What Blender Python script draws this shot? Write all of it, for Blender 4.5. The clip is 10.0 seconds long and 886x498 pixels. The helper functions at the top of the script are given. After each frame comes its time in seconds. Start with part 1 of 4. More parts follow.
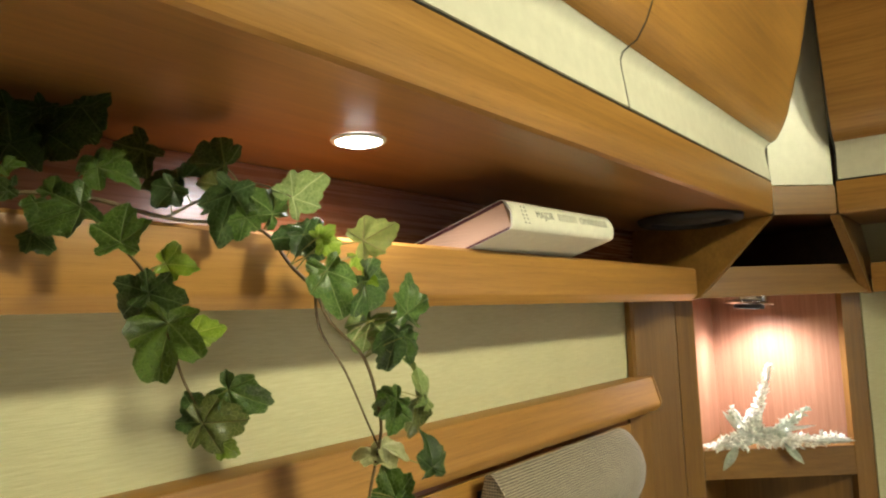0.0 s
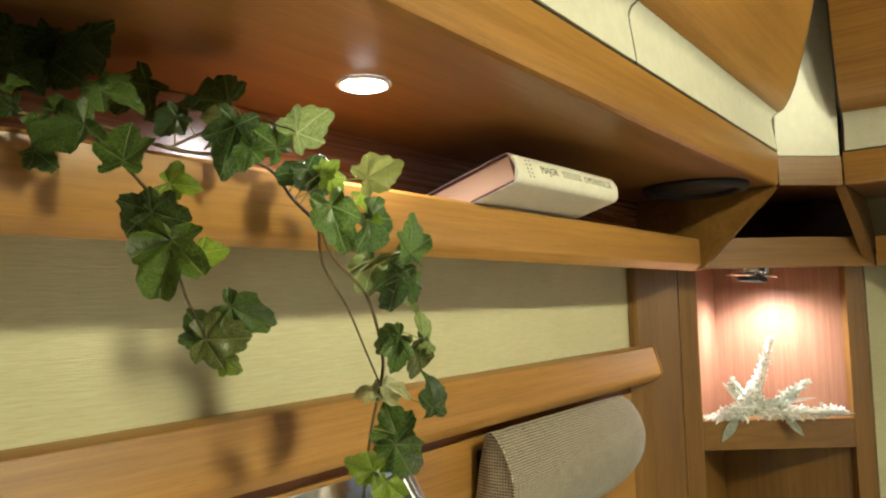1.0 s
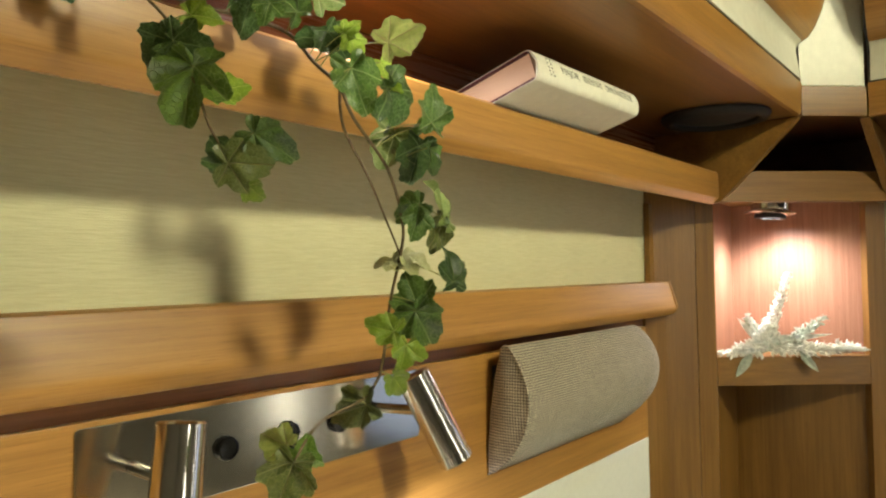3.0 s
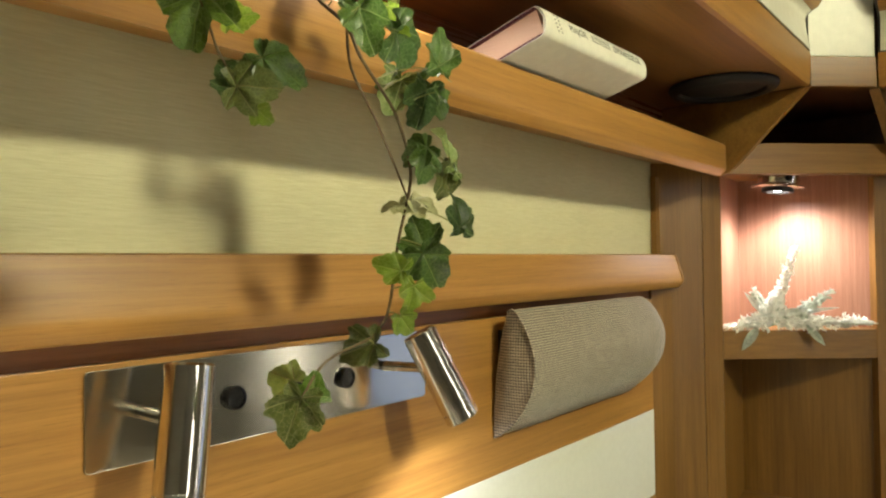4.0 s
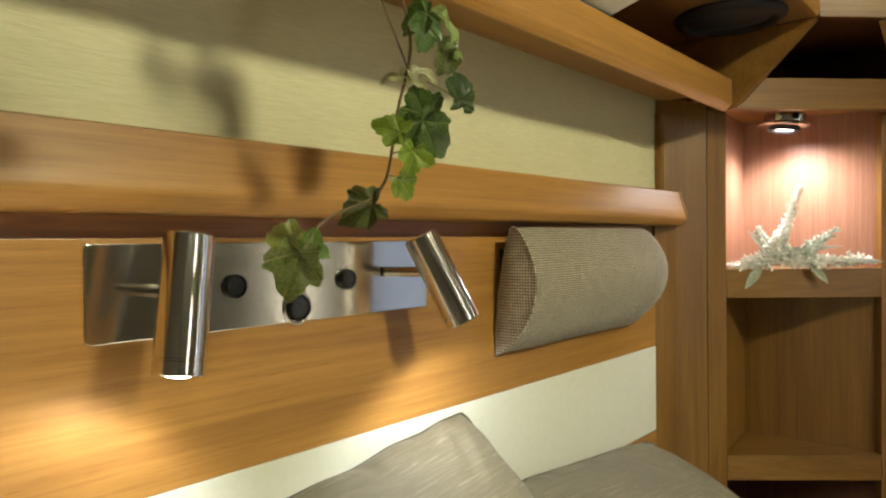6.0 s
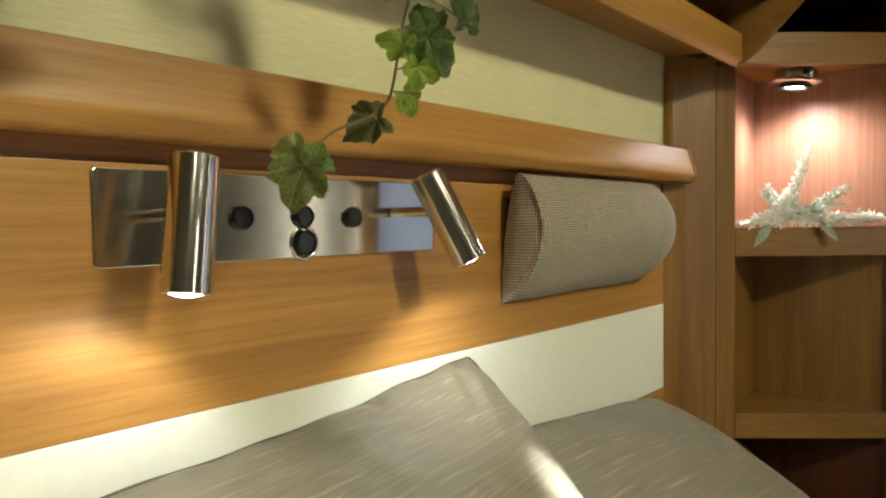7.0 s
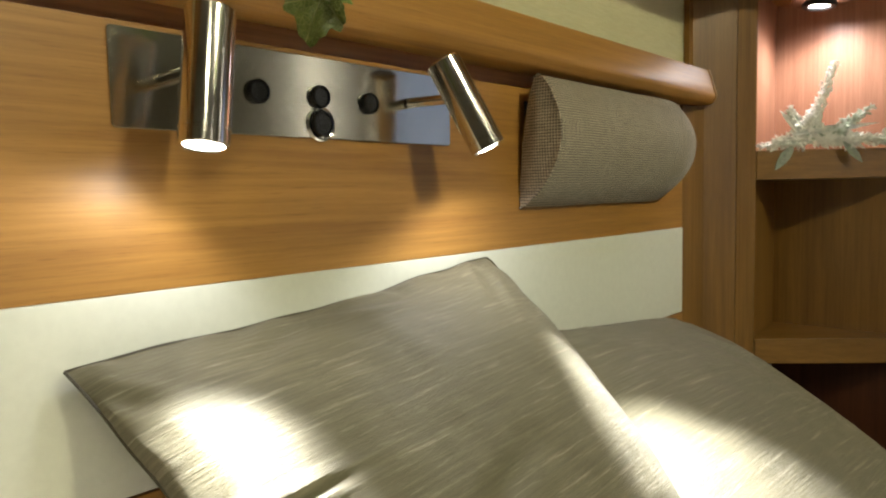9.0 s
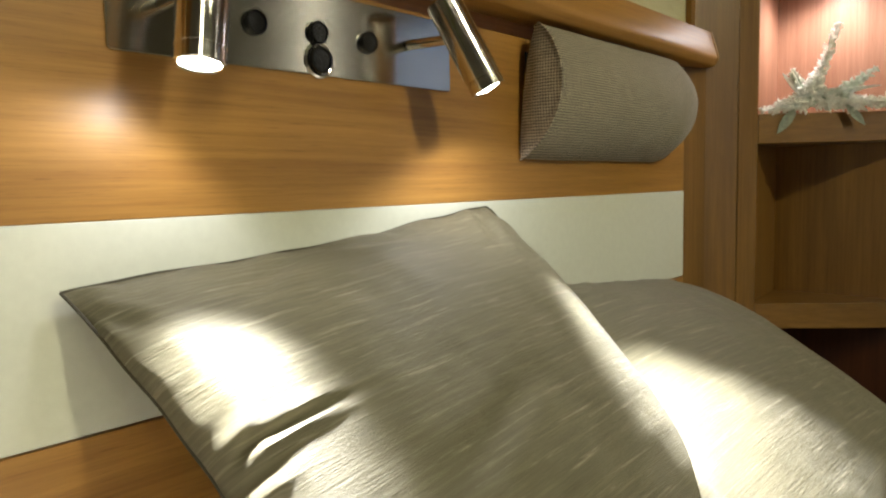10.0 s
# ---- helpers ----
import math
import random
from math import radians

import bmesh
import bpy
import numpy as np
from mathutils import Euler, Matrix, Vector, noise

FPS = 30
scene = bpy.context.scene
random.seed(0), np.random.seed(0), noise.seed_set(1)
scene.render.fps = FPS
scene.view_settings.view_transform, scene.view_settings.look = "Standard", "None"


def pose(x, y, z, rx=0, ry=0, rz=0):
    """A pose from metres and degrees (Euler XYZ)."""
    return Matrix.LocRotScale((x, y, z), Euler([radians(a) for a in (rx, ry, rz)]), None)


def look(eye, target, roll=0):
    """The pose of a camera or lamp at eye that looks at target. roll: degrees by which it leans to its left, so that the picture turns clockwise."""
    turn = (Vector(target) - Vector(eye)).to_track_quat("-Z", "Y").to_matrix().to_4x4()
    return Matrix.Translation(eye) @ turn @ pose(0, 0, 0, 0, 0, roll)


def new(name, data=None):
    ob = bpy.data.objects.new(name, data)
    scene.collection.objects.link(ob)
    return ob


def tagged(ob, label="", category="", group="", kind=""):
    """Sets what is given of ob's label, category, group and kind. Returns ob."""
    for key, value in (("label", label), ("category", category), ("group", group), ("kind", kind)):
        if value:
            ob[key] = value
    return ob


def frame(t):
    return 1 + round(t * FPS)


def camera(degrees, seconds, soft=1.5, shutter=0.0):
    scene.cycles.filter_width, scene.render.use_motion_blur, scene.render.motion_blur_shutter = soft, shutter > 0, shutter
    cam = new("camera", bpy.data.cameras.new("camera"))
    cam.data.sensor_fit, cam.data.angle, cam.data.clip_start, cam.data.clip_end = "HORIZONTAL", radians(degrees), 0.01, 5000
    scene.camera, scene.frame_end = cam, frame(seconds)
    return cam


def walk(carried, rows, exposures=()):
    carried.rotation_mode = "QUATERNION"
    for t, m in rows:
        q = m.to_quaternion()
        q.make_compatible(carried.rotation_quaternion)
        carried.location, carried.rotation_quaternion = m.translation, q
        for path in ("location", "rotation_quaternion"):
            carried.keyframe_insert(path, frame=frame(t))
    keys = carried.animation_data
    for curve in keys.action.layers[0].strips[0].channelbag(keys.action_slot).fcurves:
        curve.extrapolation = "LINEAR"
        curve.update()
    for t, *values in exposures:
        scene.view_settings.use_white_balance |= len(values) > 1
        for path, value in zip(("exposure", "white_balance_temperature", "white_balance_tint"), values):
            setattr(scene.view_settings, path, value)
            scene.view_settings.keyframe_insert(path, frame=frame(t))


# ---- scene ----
cam = camera(65.49, 10.0, soft=2.2)
PATH = [
    (0, (-0.3404, -0.5414, 1.2510), (1.2218, 0.6924, 1.4441), -2.24),
    (0.5, (-0.3382, -0.5374, 1.2364), (1.2216, 0.7025, 1.4086), -1.83),
    (1, (-0.3378, -0.5366, 1.2181), (1.2220, 0.7061, 1.3688), -1.44),
    (1.5, (-0.3365, -0.5318, 1.2001), (1.2182, 0.7204, 1.3217), -1.15),
    (2, (-0.3363, -0.5283, 1.1798), (1.2092, 0.7378, 1.2722), -0.97),
    (2.5, (-0.3359, -0.5259, 1.1630), (1.2087, 0.7422, 1.2414), -0.93),
    (4, (-0.3368, -0.5225, 1.1132), (1.1957, 0.7620, 1.1524), -0.74),
    (4.5, (-0.3360, -0.5210, 1.0972), (1.1939, 0.7670, 1.1232), -0.63),
    (5, (-0.3347, -0.5220, 1.0782), (1.1927, 0.7691, 1.0930), -0.68),
    (5.5, (-0.3335, -0.5214, 1.0581), (1.1940, 0.7695, 1.0527), -0.61),
    (7, (-0.3326, -0.5250, 0.9938), (1.1732, 0.7890, 0.9169), -0.74),
    (7.5, (-0.3336, -0.5232, 0.9706), (1.1626, 0.7992, 0.8581), -1.00),
    (8, (-0.3352, -0.5223, 0.9519), (1.1503, 0.8103, 0.8200), -1.21),
    (8.5, (-0.3344, -0.5249, 0.9320), (1.1433, 0.8152, 0.7884), -1.31),
    (9, (-0.3357, -0.5210, 0.9088), (1.1375, 0.8225, 0.7516), -1.31),
    (9.5, (-0.3347, -0.5213, 0.8874), (1.1349, 0.8243, 0.7154), -1.24),
    (10, (-0.3353, -0.5200, 0.8605), (1.1351, 0.8229, 0.6749), -1.31),
]
walk(cam, [(t, look(eye, target, roll)) for t, eye, target, roll in PATH],
     [(0, -0.09), (2.5, -0.05), (4.5, -0.09), (5.5, -0.17), (7, -0.36), (8, -0.52), (10, -0.77)])

# ---- light ----
world = bpy.data.worlds.new("room_dim")
scene.world = world
world.use_nodes = True
world.node_tree.nodes["Background"].inputs[0].default_value = (0.9, 0.75, 0.55, 1)
world.node_tree.nodes["Background"].inputs[1].default_value = 0.001


def lamp(name, kind, m, watts, colour, size=0.05, spread=None, blend=0.5):
    data = bpy.data.lights.new(name, kind)
    data.energy, data.color = watts, colour
    if kind == "AREA":
        data.shape, data.size = "DISK", size
    else:
        data.shadow_soft_size = size
    if kind == "SPOT":
        data.spot_size, data.spot_blend = radians(spread), blend
    ob = new(name, data)
    ob.matrix_world = m
    return ob


WARM, LED = (1.0, 0.96, 0.64), (1.0, 0.92, 0.92)
READ = (0.955, 0.965, 1.0)
lamp("unseen_ceiling_light", "SPOT", look((0.20, -1.42, 1.915), (0.38, 0.0, 1.02)), 132, WARM, 0.10, 85, 1.0)
# Narrow fill added to brighten the cream filler panel in the corner.
lamp("unseen_ceiling_light", "SPOT", look((0.80, -1.60, 1.915), (1.00, -0.33, 1.70)), 85, WARM, 0.10, 24, 1.0)
# Second cone of the main lamp, aimed at the bed for bounce.
lamp("unseen_ceiling_light", "SPOT", look((0.20, -1.42, 1.915), (0.20, -1.00, 0.45)), 26, WARM, 0.10, 120, 1.0)
# Fill added to brighten the wall and pillow at the lower left.
lamp("unseen_ceiling_light", "SPOT", look((-0.75, -1.55, 1.915), (-0.20, -0.10, 0.60)), 46, WARM, 0.10, 36, 1.0)
lamp("shelf_spot_light", "SPOT", pose(0.066, -0.1290, 1.392), 3.4, LED, 0.014, 168, 0.4)
lamp("niche_spot_light", "SPOT", look((1.119, -0.163, 1.233), (1.112, -0.185, 1.0)), 9.2, (1.0, 0.93, 0.95), 0.022, 164, 0.8)

# ---- materials ----


def material(name):
    m = bpy.data.materials.new(name)
    m.use_nodes = True
    nt = m.node_tree
    return m, nt, nt.nodes["Principled BSDF"]


def node(nt, kind, **values):
    n = nt.nodes.new(kind)
    for key, value in values.items():
        if key in n.inputs:
            n.inputs[key].default_value = value
    return n


def link(nt, a, b):
    nt.links.new(a, b)


def ramp(nt, source, stops):
    r = nt.nodes.new("ShaderNodeValToRGB")
    els = r.color_ramp.elements
    while len(els) < len(stops):
        els.new(0.5)
    for e, (p, c) in zip(els, stops):
        e.position, e.color = p, (*c, 1)
    link(nt, source, r.inputs[0])
    return r.outputs[0]


def mapped(nt, scale, source="Object", turn=(0, 0, 0)):
    tc = nt.nodes.new("ShaderNodeTexCoord")
    mp = nt.nodes.new("ShaderNodeMapping")
    mp.inputs["Scale"].default_value = scale
    mp.inputs["Rotation"].default_value = [radians(a) for a in turn]
    link(nt, tc.outputs[source], mp.inputs[0])
    return mp.outputs[0]


def bump(nt, bsdf, height, strength, distance=0.001, chain=None):
    b = node(nt, "ShaderNodeBump", Strength=strength, Distance=distance)
    link(nt, height, b.inputs["Height"])
    if chain:
        link(nt, chain, b.inputs["Normal"])
    link(nt, b.outputs[0], bsdf.inputs["Normal"])
    return b.outputs[0]


def plain(name, colour, rough=0.5, metal=0.0, grain=0.06, size=40.0, relief=0.15):
    """A plain surface with faint mottling and fine relief."""
    m, nt, b = material(name)
    nz = node(nt, "ShaderNodeTexNoise", Scale=size, Detail=6.0, Roughness=0.6)
    link(nt, mapped(nt, (1, 1, 1)), nz.inputs["Vector"])
    lo = [c * (1 - grain) for c in colour]
    hi = [min(1, c * (1 + grain)) for c in colour]
    link(nt, ramp(nt, nz.outputs[0], [(0.3, lo), (0.7, hi)]), b.inputs["Base Color"])
    b.inputs["Roughness"].default_value, b.inputs["Metallic"].default_value = rough, metal
    bump(nt, b, nz.outputs[0], relief, 0.0004)
    return m


def wood(name, along, dark, light, rough=0.33, turn=0, coat=0.12):
    """Veneer: fibres stretched along one axis, pores, broad figure, a satin lacquer. turn: the grain's direction in plan, in degrees."""
    m, nt, b = material(name)
    tc = nt.nodes.new("ShaderNodeTexCoord")
    spin = nt.nodes.new("ShaderNodeMapping")
    spin.inputs["Rotation"].default_value = (0, 0, radians(turn))
    link(nt, tc.outputs["Object"], spin.inputs[0])

    def stretched(long_, fine):
        mp = nt.nodes.new("ShaderNodeMapping")
        sc = [fine] * 3
        sc["xyz".index(along)] = long_
        mp.inputs["Scale"].default_value = sc
        link(nt, spin.outputs[0], mp.inputs[0])
        return mp.outputs[0]

    broad = node(nt, "ShaderNodeTexNoise", Scale=1.0, Detail=4.0, Roughness=0.6, Distortion=0.6)
    link(nt, stretched(1.1, 15.0), broad.inputs["Vector"])
    fibre = node(nt, "ShaderNodeTexNoise", Scale=1.0, Detail=8.0, Roughness=0.72)
    link(nt, stretched(4.5, 190.0), fibre.inputs["Vector"])
    pore = node(nt, "ShaderNodeTexNoise", Scale=1.0, Detail=2.0, Roughness=0.5)
    link(nt, stretched(38.0, 1100.0), pore.inputs["Vector"])
    mid = [(a + c) / 2 for a, c in zip(dark, light)]
    c1 = ramp(nt, broad.outputs[0], [(0.30, dark), (0.5, mid), (0.70, light)])
    mx = nt.nodes.new("ShaderNodeMix")
    mx.data_type, mx.blend_type = "RGBA", "MULTIPLY"
    mx.inputs[0].default_value = 0.6
    link(nt, c1, mx.inputs[6])
    link(nt, ramp(nt, fibre.outputs[0], [(0.32, (0.62, 0.56, 0.50)), (0.62, (1.12, 1.12, 1.12))]), mx.inputs[7])
    px = nt.nodes.new("ShaderNodeMix")
    px.data_type, px.blend_type = "RGBA", "MULTIPLY"
    px.inputs[0].default_value = 0.4
    link(nt, mx.outputs[2], px.inputs[6])
    link(nt, ramp(nt, pore.outputs[0], [(0.28, (0.45, 0.4, 0.35)), (0.40, (1, 1, 1))]), px.inputs[7])
    link(nt, px.outputs[2], b.inputs["Base Color"])
    rr = nt.nodes.new("ShaderNodeMapRange")
    rr.inputs["To Min"].default_value, rr.inputs["To Max"].default_value = rough - 0.05, rough + 0.12
    link(nt, fibre.outputs[0], rr.inputs[0])
    link(nt, rr.outputs[0], b.inputs["Roughness"])
    b.inputs["Specular IOR Level"].default_value = 0.38
    b.inputs["Coat Weight"].default_value, b.inputs["Coat Roughness"].default_value = coat, 0.26
    bump(nt, b, fibre.outputs[0], 0.12, 0.0003)
    return m


W_DARK, W_LIGHT = (0.252, 0.122, 0.028), (0.405, 0.209, 0.049)
wood_x = wood("veneer_along_x", "x", W_DARK, W_LIGHT)
wood_y = wood("veneer_along_y", "y", W_DARK, W_LIGHT)
wood_z = wood("veneer_upright", "z", W_DARK, W_LIGHT)
# Main veneer tones times 0.63, for the corner unit and partitions.
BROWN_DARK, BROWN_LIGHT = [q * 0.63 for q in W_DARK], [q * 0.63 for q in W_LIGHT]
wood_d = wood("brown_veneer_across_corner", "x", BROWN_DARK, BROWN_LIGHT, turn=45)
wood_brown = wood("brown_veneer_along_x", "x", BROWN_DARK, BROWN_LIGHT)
wood_under_x = wood("reddish_brown_veneer_along_x", "x", (0.180, 0.082, 0.024), (0.290, 0.138, 0.041))
wood_under_y = wood("reddish_brown_veneer_along_y", "y", (0.180, 0.082, 0.024), (0.290, 0.138, 0.041))
# Corner recess veneer: the shade inside is darkened into its tones.
shaded_veneer = wood("shade_darkened_red_veneer", "x", (0.075, 0.026, 0.009), (0.135, 0.048, 0.017))
back_veneer = wood("glossy_red_brown_veneer", "x", (0.150, 0.056, 0.020), (0.240, 0.092, 0.034), 0.24, coat=0.6)
# The corner veneer with the niche light's pink tint put into its colour.
wood_lit = wood("lamp_tinted_veneer_upright", "z", (0.285, 0.138, 0.084), (0.43, 0.228, 0.148))


def wallpaper(name):
    """Cream wall covering with fine level ribs."""
    m, nt, b = material(name)
    rib = node(nt, "ShaderNodeTexNoise", Scale=1.0, Detail=3.0, Roughness=0.6)
    link(nt, mapped(nt, (45, 45, 650)), rib.inputs["Vector"])
    blot = node(nt, "ShaderNodeTexNoise", Scale=9.0, Detail=4.0)
    link(nt, mapped(nt, (1, 1, 1)), blot.inputs["Vector"])
    c1 = ramp(nt, rib.outputs[0], [(0.3, (0.49, 0.465, 0.275)), (0.65, (0.56, 0.535, 0.33))])
    mx = nt.nodes.new("ShaderNodeMix")
    mx.data_type, mx.blend_type = "RGBA", "MULTIPLY"
    mx.inputs[0].default_value = 0.5
    link(nt, c1, mx.inputs[6])
    link(nt, ramp(nt, blot.outputs[0], [(0.3, (0.9, 0.9, 0.88)), (0.7, (1.05, 1.05, 1.05))]), mx.inputs[7])
    link(nt, mx.outputs[2], b.inputs["Base Color"])
    b.inputs["Roughness"].default_value = 0.6
    bump(nt, b, rib.outputs[0], 0.5, 0.0008)
    return m


paper = wallpaper("ribbed_wall_covering")
cream = plain("cream_laminate", (0.58, 0.57, 0.455), 0.42, size=60)
white_vinyl = plain("off_white_vinyl", (0.60, 0.61, 0.52), 0.55, grain=0.03, size=120, relief=0.10)
white_plastic = plain("white_plastic", (0.75, 0.74, 0.72), 0.35)
dark = plain("black_plastic", (0.012, 0.012, 0.012), 0.4)
button_black = plain("glossy_black_plastic", (0.004, 0.004, 0.004), 0.22)
chrome = plain("polished_steel", (0.74, 0.72, 0.69), 0.15, 1.0, grain=0.03, size=20, relief=0.02)
ceiling_paint = plain("grey_beige_ceiling", (0.20, 0.185, 0.15), 0.8)
grey_wall = plain("grey_beige_wall", (0.30, 0.285, 0.21), 0.7)
floor_mat = plain("brown_carpet", (0.10, 0.07, 0.05), 0.9)


def glow(name, colour, strength):
    m, nt, b = material(name)
    b.inputs["Emission Color"].default_value = (*colour, 1)
    b.inputs["Emission Strength"].default_value = strength
    return m


led_glow = glow("lit_led", (1.0, 0.98, 0.97), 40.0)
lamp_glow = glow("lit_diffuser", (1.0, 0.82, 0.55), 8.0)
strip_glow = glow("lit_strip", (1.0, 0.95, 0.80), 13.0)

# ---- mesh helpers ----


def thing(name, label, category, group="", kind="", at=(0, 0, 0)):
    ob = new(name)
    ob.location = at
    return tagged(ob, label, category, group, kind)


def finish(bm, mat, smooth=False):
    bmesh.ops.recalc_face_normals(bm, faces=bm.faces)
    me = bpy.data.meshes.new("mesh")
    bm.to_mesh(me)
    bm.free()
    if smooth:
        me.polygons.foreach_set("use_smooth", [True] * len(me.polygons))
        me.set_sharp_from_angle(angle=radians(38))
    me.materials.append(mat)
    return me


FLAT = set()


def flat(bm):
    FLAT.add(id(bm))
    return bm


def part(name, bm, mat, parent=None, label="", smooth=True):
    smooth = smooth and id(bm) not in FLAT
    FLAT.discard(id(bm))
    ob = new(name, finish(bm, mat, smooth))
    if parent:
        ob.parent = parent
        bpy.context.view_layer.update()
        ob.matrix_parent_inverse = parent.matrix_world.inverted()
    return tagged(ob, label)


def bevelled(bm, width, segments=2):
    if width:
        edges = [e for e in bm.edges if len(e.link_faces) == 2 and e.calc_face_angle(0) > radians(40)]
        bmesh.ops.bevel(bm, geom=edges, offset=width, segments=segments, profile=0.6, affect="EDGES")
    return bm


def box(x0, x1, y0, y1, z0, z1, bevel=0.0015):
    bm = bmesh.new()
    bmesh.ops.create_cube(bm, size=1.0, matrix=Matrix.Translation(((x0 + x1) / 2, (y0 + y1) / 2, (z0 + z1) / 2)) @ Matrix.Diagonal((x1 - x0, y1 - y0, z1 - z0, 1)))
    return flat(bevelled(bm, bevel))


def prism(outline, lift, bevel=0.0):
    """A closed outline (3D points) pushed along the vector lift."""
    bm = bmesh.new()
    a = [bm.verts.new(p) for p in outline]
    b = [bm.verts.new(Vector(p) + Vector(lift)) for p in outline]
    bm.faces.new(a)
    bm.faces.new(b[::-1])
    for i in range(len(a)):
        j = (i + 1) % len(a)
        bm.faces.new((a[j], a[i], b[i], b[j]))
    bmesh.ops.recalc_face_normals(bm, faces=bm.faces)
    return bevelled(bm, bevel)


def plan(points, z0, z1, bevel=0.0015):
    return flat(prism([(x, y, z0) for x, y in points], (0, 0, z1 - z0), bevel))


def along_x(profile, x0, x1, bevel=0.0):
    """A profile of (y, z) pushed along x."""
    return prism([(x0, y, z) for y, z in profile], (x1 - x0, 0, 0), bevel)


def lathe(rings, m, n=32, close=True, ring=False):
    """Rings of (radius, height) turned round z, then placed by m."""
    bm = bmesh.new()
    loops = []
    for r, h in rings:
        loops.append([bm.verts.new(m @ Vector((r * math.cos(2 * math.pi * k / n), r * math.sin(2 * math.pi * k / n), h))) for k in range(n)])
    for a, b in zip(loops, loops[1:]):
        for k in range(n):
            bm.faces.new((a[k], a[(k + 1) % n], b[(k + 1) % n], b[k]))
    if ring:
        a, b = loops[-1], loops[0]
        for k in range(n):
            bm.faces.new((a[k], a[(k + 1) % n], b[(k + 1) % n], b[k]))
    elif close:
        bm.faces.new(loops[0][::-1])
        bm.faces.new(loops[-1])
    return bm


def tube(points, radii, n=8):
    """A round rod through points with a radius at each."""
    bm = bmesh.new()
    pts = [Vector(p) for p in points]
    loops = []
    for i, p in enumerate(pts):
        d = (pts[min(i + 1, len(pts) - 1)] - pts[max(i - 1, 0)]).normalized()
        a = d.orthogonal().normalized() if i == 0 else (a - d * a.dot(d)).normalized()
        b = d.cross(a)
        loops.append([bm.verts.new(p + radii[i] * (a * math.cos(2 * math.pi * k / n) + b * math.sin(2 * math.pi * k / n))) for k in range(n)])
    for u, v in zip(loops, loops[1:]):
        for k in range(n):
            bm.faces.new((u[k], u[(k + 1) % n], v[(k + 1) % n], v[k]))
    bm.faces.new(loops[0][::-1])
    bm.faces.new(loops[-1])
    return bm


MIRROR = Matrix(((0, 1, 0, 1.2935), (1, 0, 0, -1.2935), (0, 0, 1, 0), (0, 0, 0, 1)))  # the side wall repeats the headboard wall about the corner


def swapped(bm):
    bmesh.ops.transform(bm, matrix=MIRROR, verts=bm.verts)
    bmesh.ops.reverse_faces(bm, faces=bm.faces)
    return bm


# ---- room ----
tagged(part("wall_headboard", box(-1.7, 1.40, 0.008, 0.08, 0, 2.0, 0), paper, smooth=False), "cream ribbed wall behind the bed head", "wall", kind="structure")
tagged(part("wall_side", box(1.2935, 1.36, -0.80, 0.006, 0, 2.0, 0), paper, smooth=False), "cream ribbed side wall beside the bed", "wall", kind="structure")
tagged(part("wall_side_dark", box(1.2935, 1.36, -2.6, -0.801, 0, 2.0, 0), grey_wall, smooth=False), "grey-beige side wall towards the foot of the bed", "wall", kind="structure")
tagged(part("wall_left", box(-1.78, -1.7, -2.6, 0.08, 0, 2.0, 0), grey_wall, smooth=False), "grey-beige wall across the room", "wall", kind="structure")
tagged(part("wall_back", box(-1.78, 1.36, -2.68, -2.6, 0, 2.0, 0), grey_wall, smooth=False), "grey-beige wall at the foot of the bed", "wall", kind="structure")
tagged(part("floor", box(-1.78, 1.40, -2.68, 0.08, -0.05, 0, 0), floor_mat, smooth=False), "brown carpeted floor", "floor", kind="structure")
tagged(part("ceiling", box(-1.78, 1.40, -2.68, 0.08, 1.96, 2.02, 0), ceiling_paint, smooth=False), "grey-beige ceiling panel", "ceiling", kind="structure")

# ---- headboard ----
headboard_wood = wood("headboard_veneer", "x", W_DARK, W_LIGHT, 0.36, coat=0.30)
headboard = thing("headboard", "orange-brown wooden headboard with an off-white padded band", "headboard")
part("panel", box(-1.3, 0.8785, -0.002, 0.008, 0.840, 1.0415, 0.001), headboard_wood, headboard)
# Strip in the gap below the rail; its veneer carries the rail's shade.
part("recess_strip", box(-1.3, 0.8785, 0.0035, 0.0078, 1.0418, 1.0598, 0), wood("shaded_recess_veneer", "x", (0.20, 0.082, 0.026), (0.30, 0.125, 0.040)), headboard, "recessed strip below the rail, darkened for its shade")
part("padded_band", box(-1.3, 0.8785, -0.0024, 0.008, 0.686, 0.8398, 0.0010), white_vinyl, headboard, "off-white vinyl band")
part("lower_panel", box(-1.3, 0.8785, -0.003, 0.008, 0.30, 0.6845, 0.001), headboard_wood, headboard)

RAIL = [(0.006, 1.1230), (-0.026, 1.1230), (-0.0285, 1.1215), (-0.0330, 1.1060), (-0.0375, 1.0905), (-0.0408, 1.0785), (-0.0412, 1.0735), (-0.0402, 1.0710), (-0.0345, 1.0625), (-0.0310, 1.0605), (-0.004, 1.0600), (0.006, 1.0600)]
rail = thing("wall_rail", "moulded wooden rail along the headboard wall", "rail")
part("moulding", along_x(RAIL, -1.3, 0.926), wood("veneer_rail", "x", W_DARK, W_LIGHT, 0.40, coat=0.06), rail)
part("end_cap", along_x([(y * 1.03, z + 0.0008) for y, z in RAIL], 0.9265, 0.9325), wood_z, rail)

# ---- long shelf ----
shelf = thing("wall_shelf", "long wooden wall shelf with a deep front lip", "shelf")
lip = along_x([(-0.1045, 1.2640), (-0.1070, 1.2615), (-0.1120, 1.2610), (-0.1225, 1.2700), (-0.1242, 1.2735), (-0.1212, 1.3165), (-0.117, 1.320), (-0.106, 1.320), (-0.1045, 1.316)], -1.3, 0.9300)
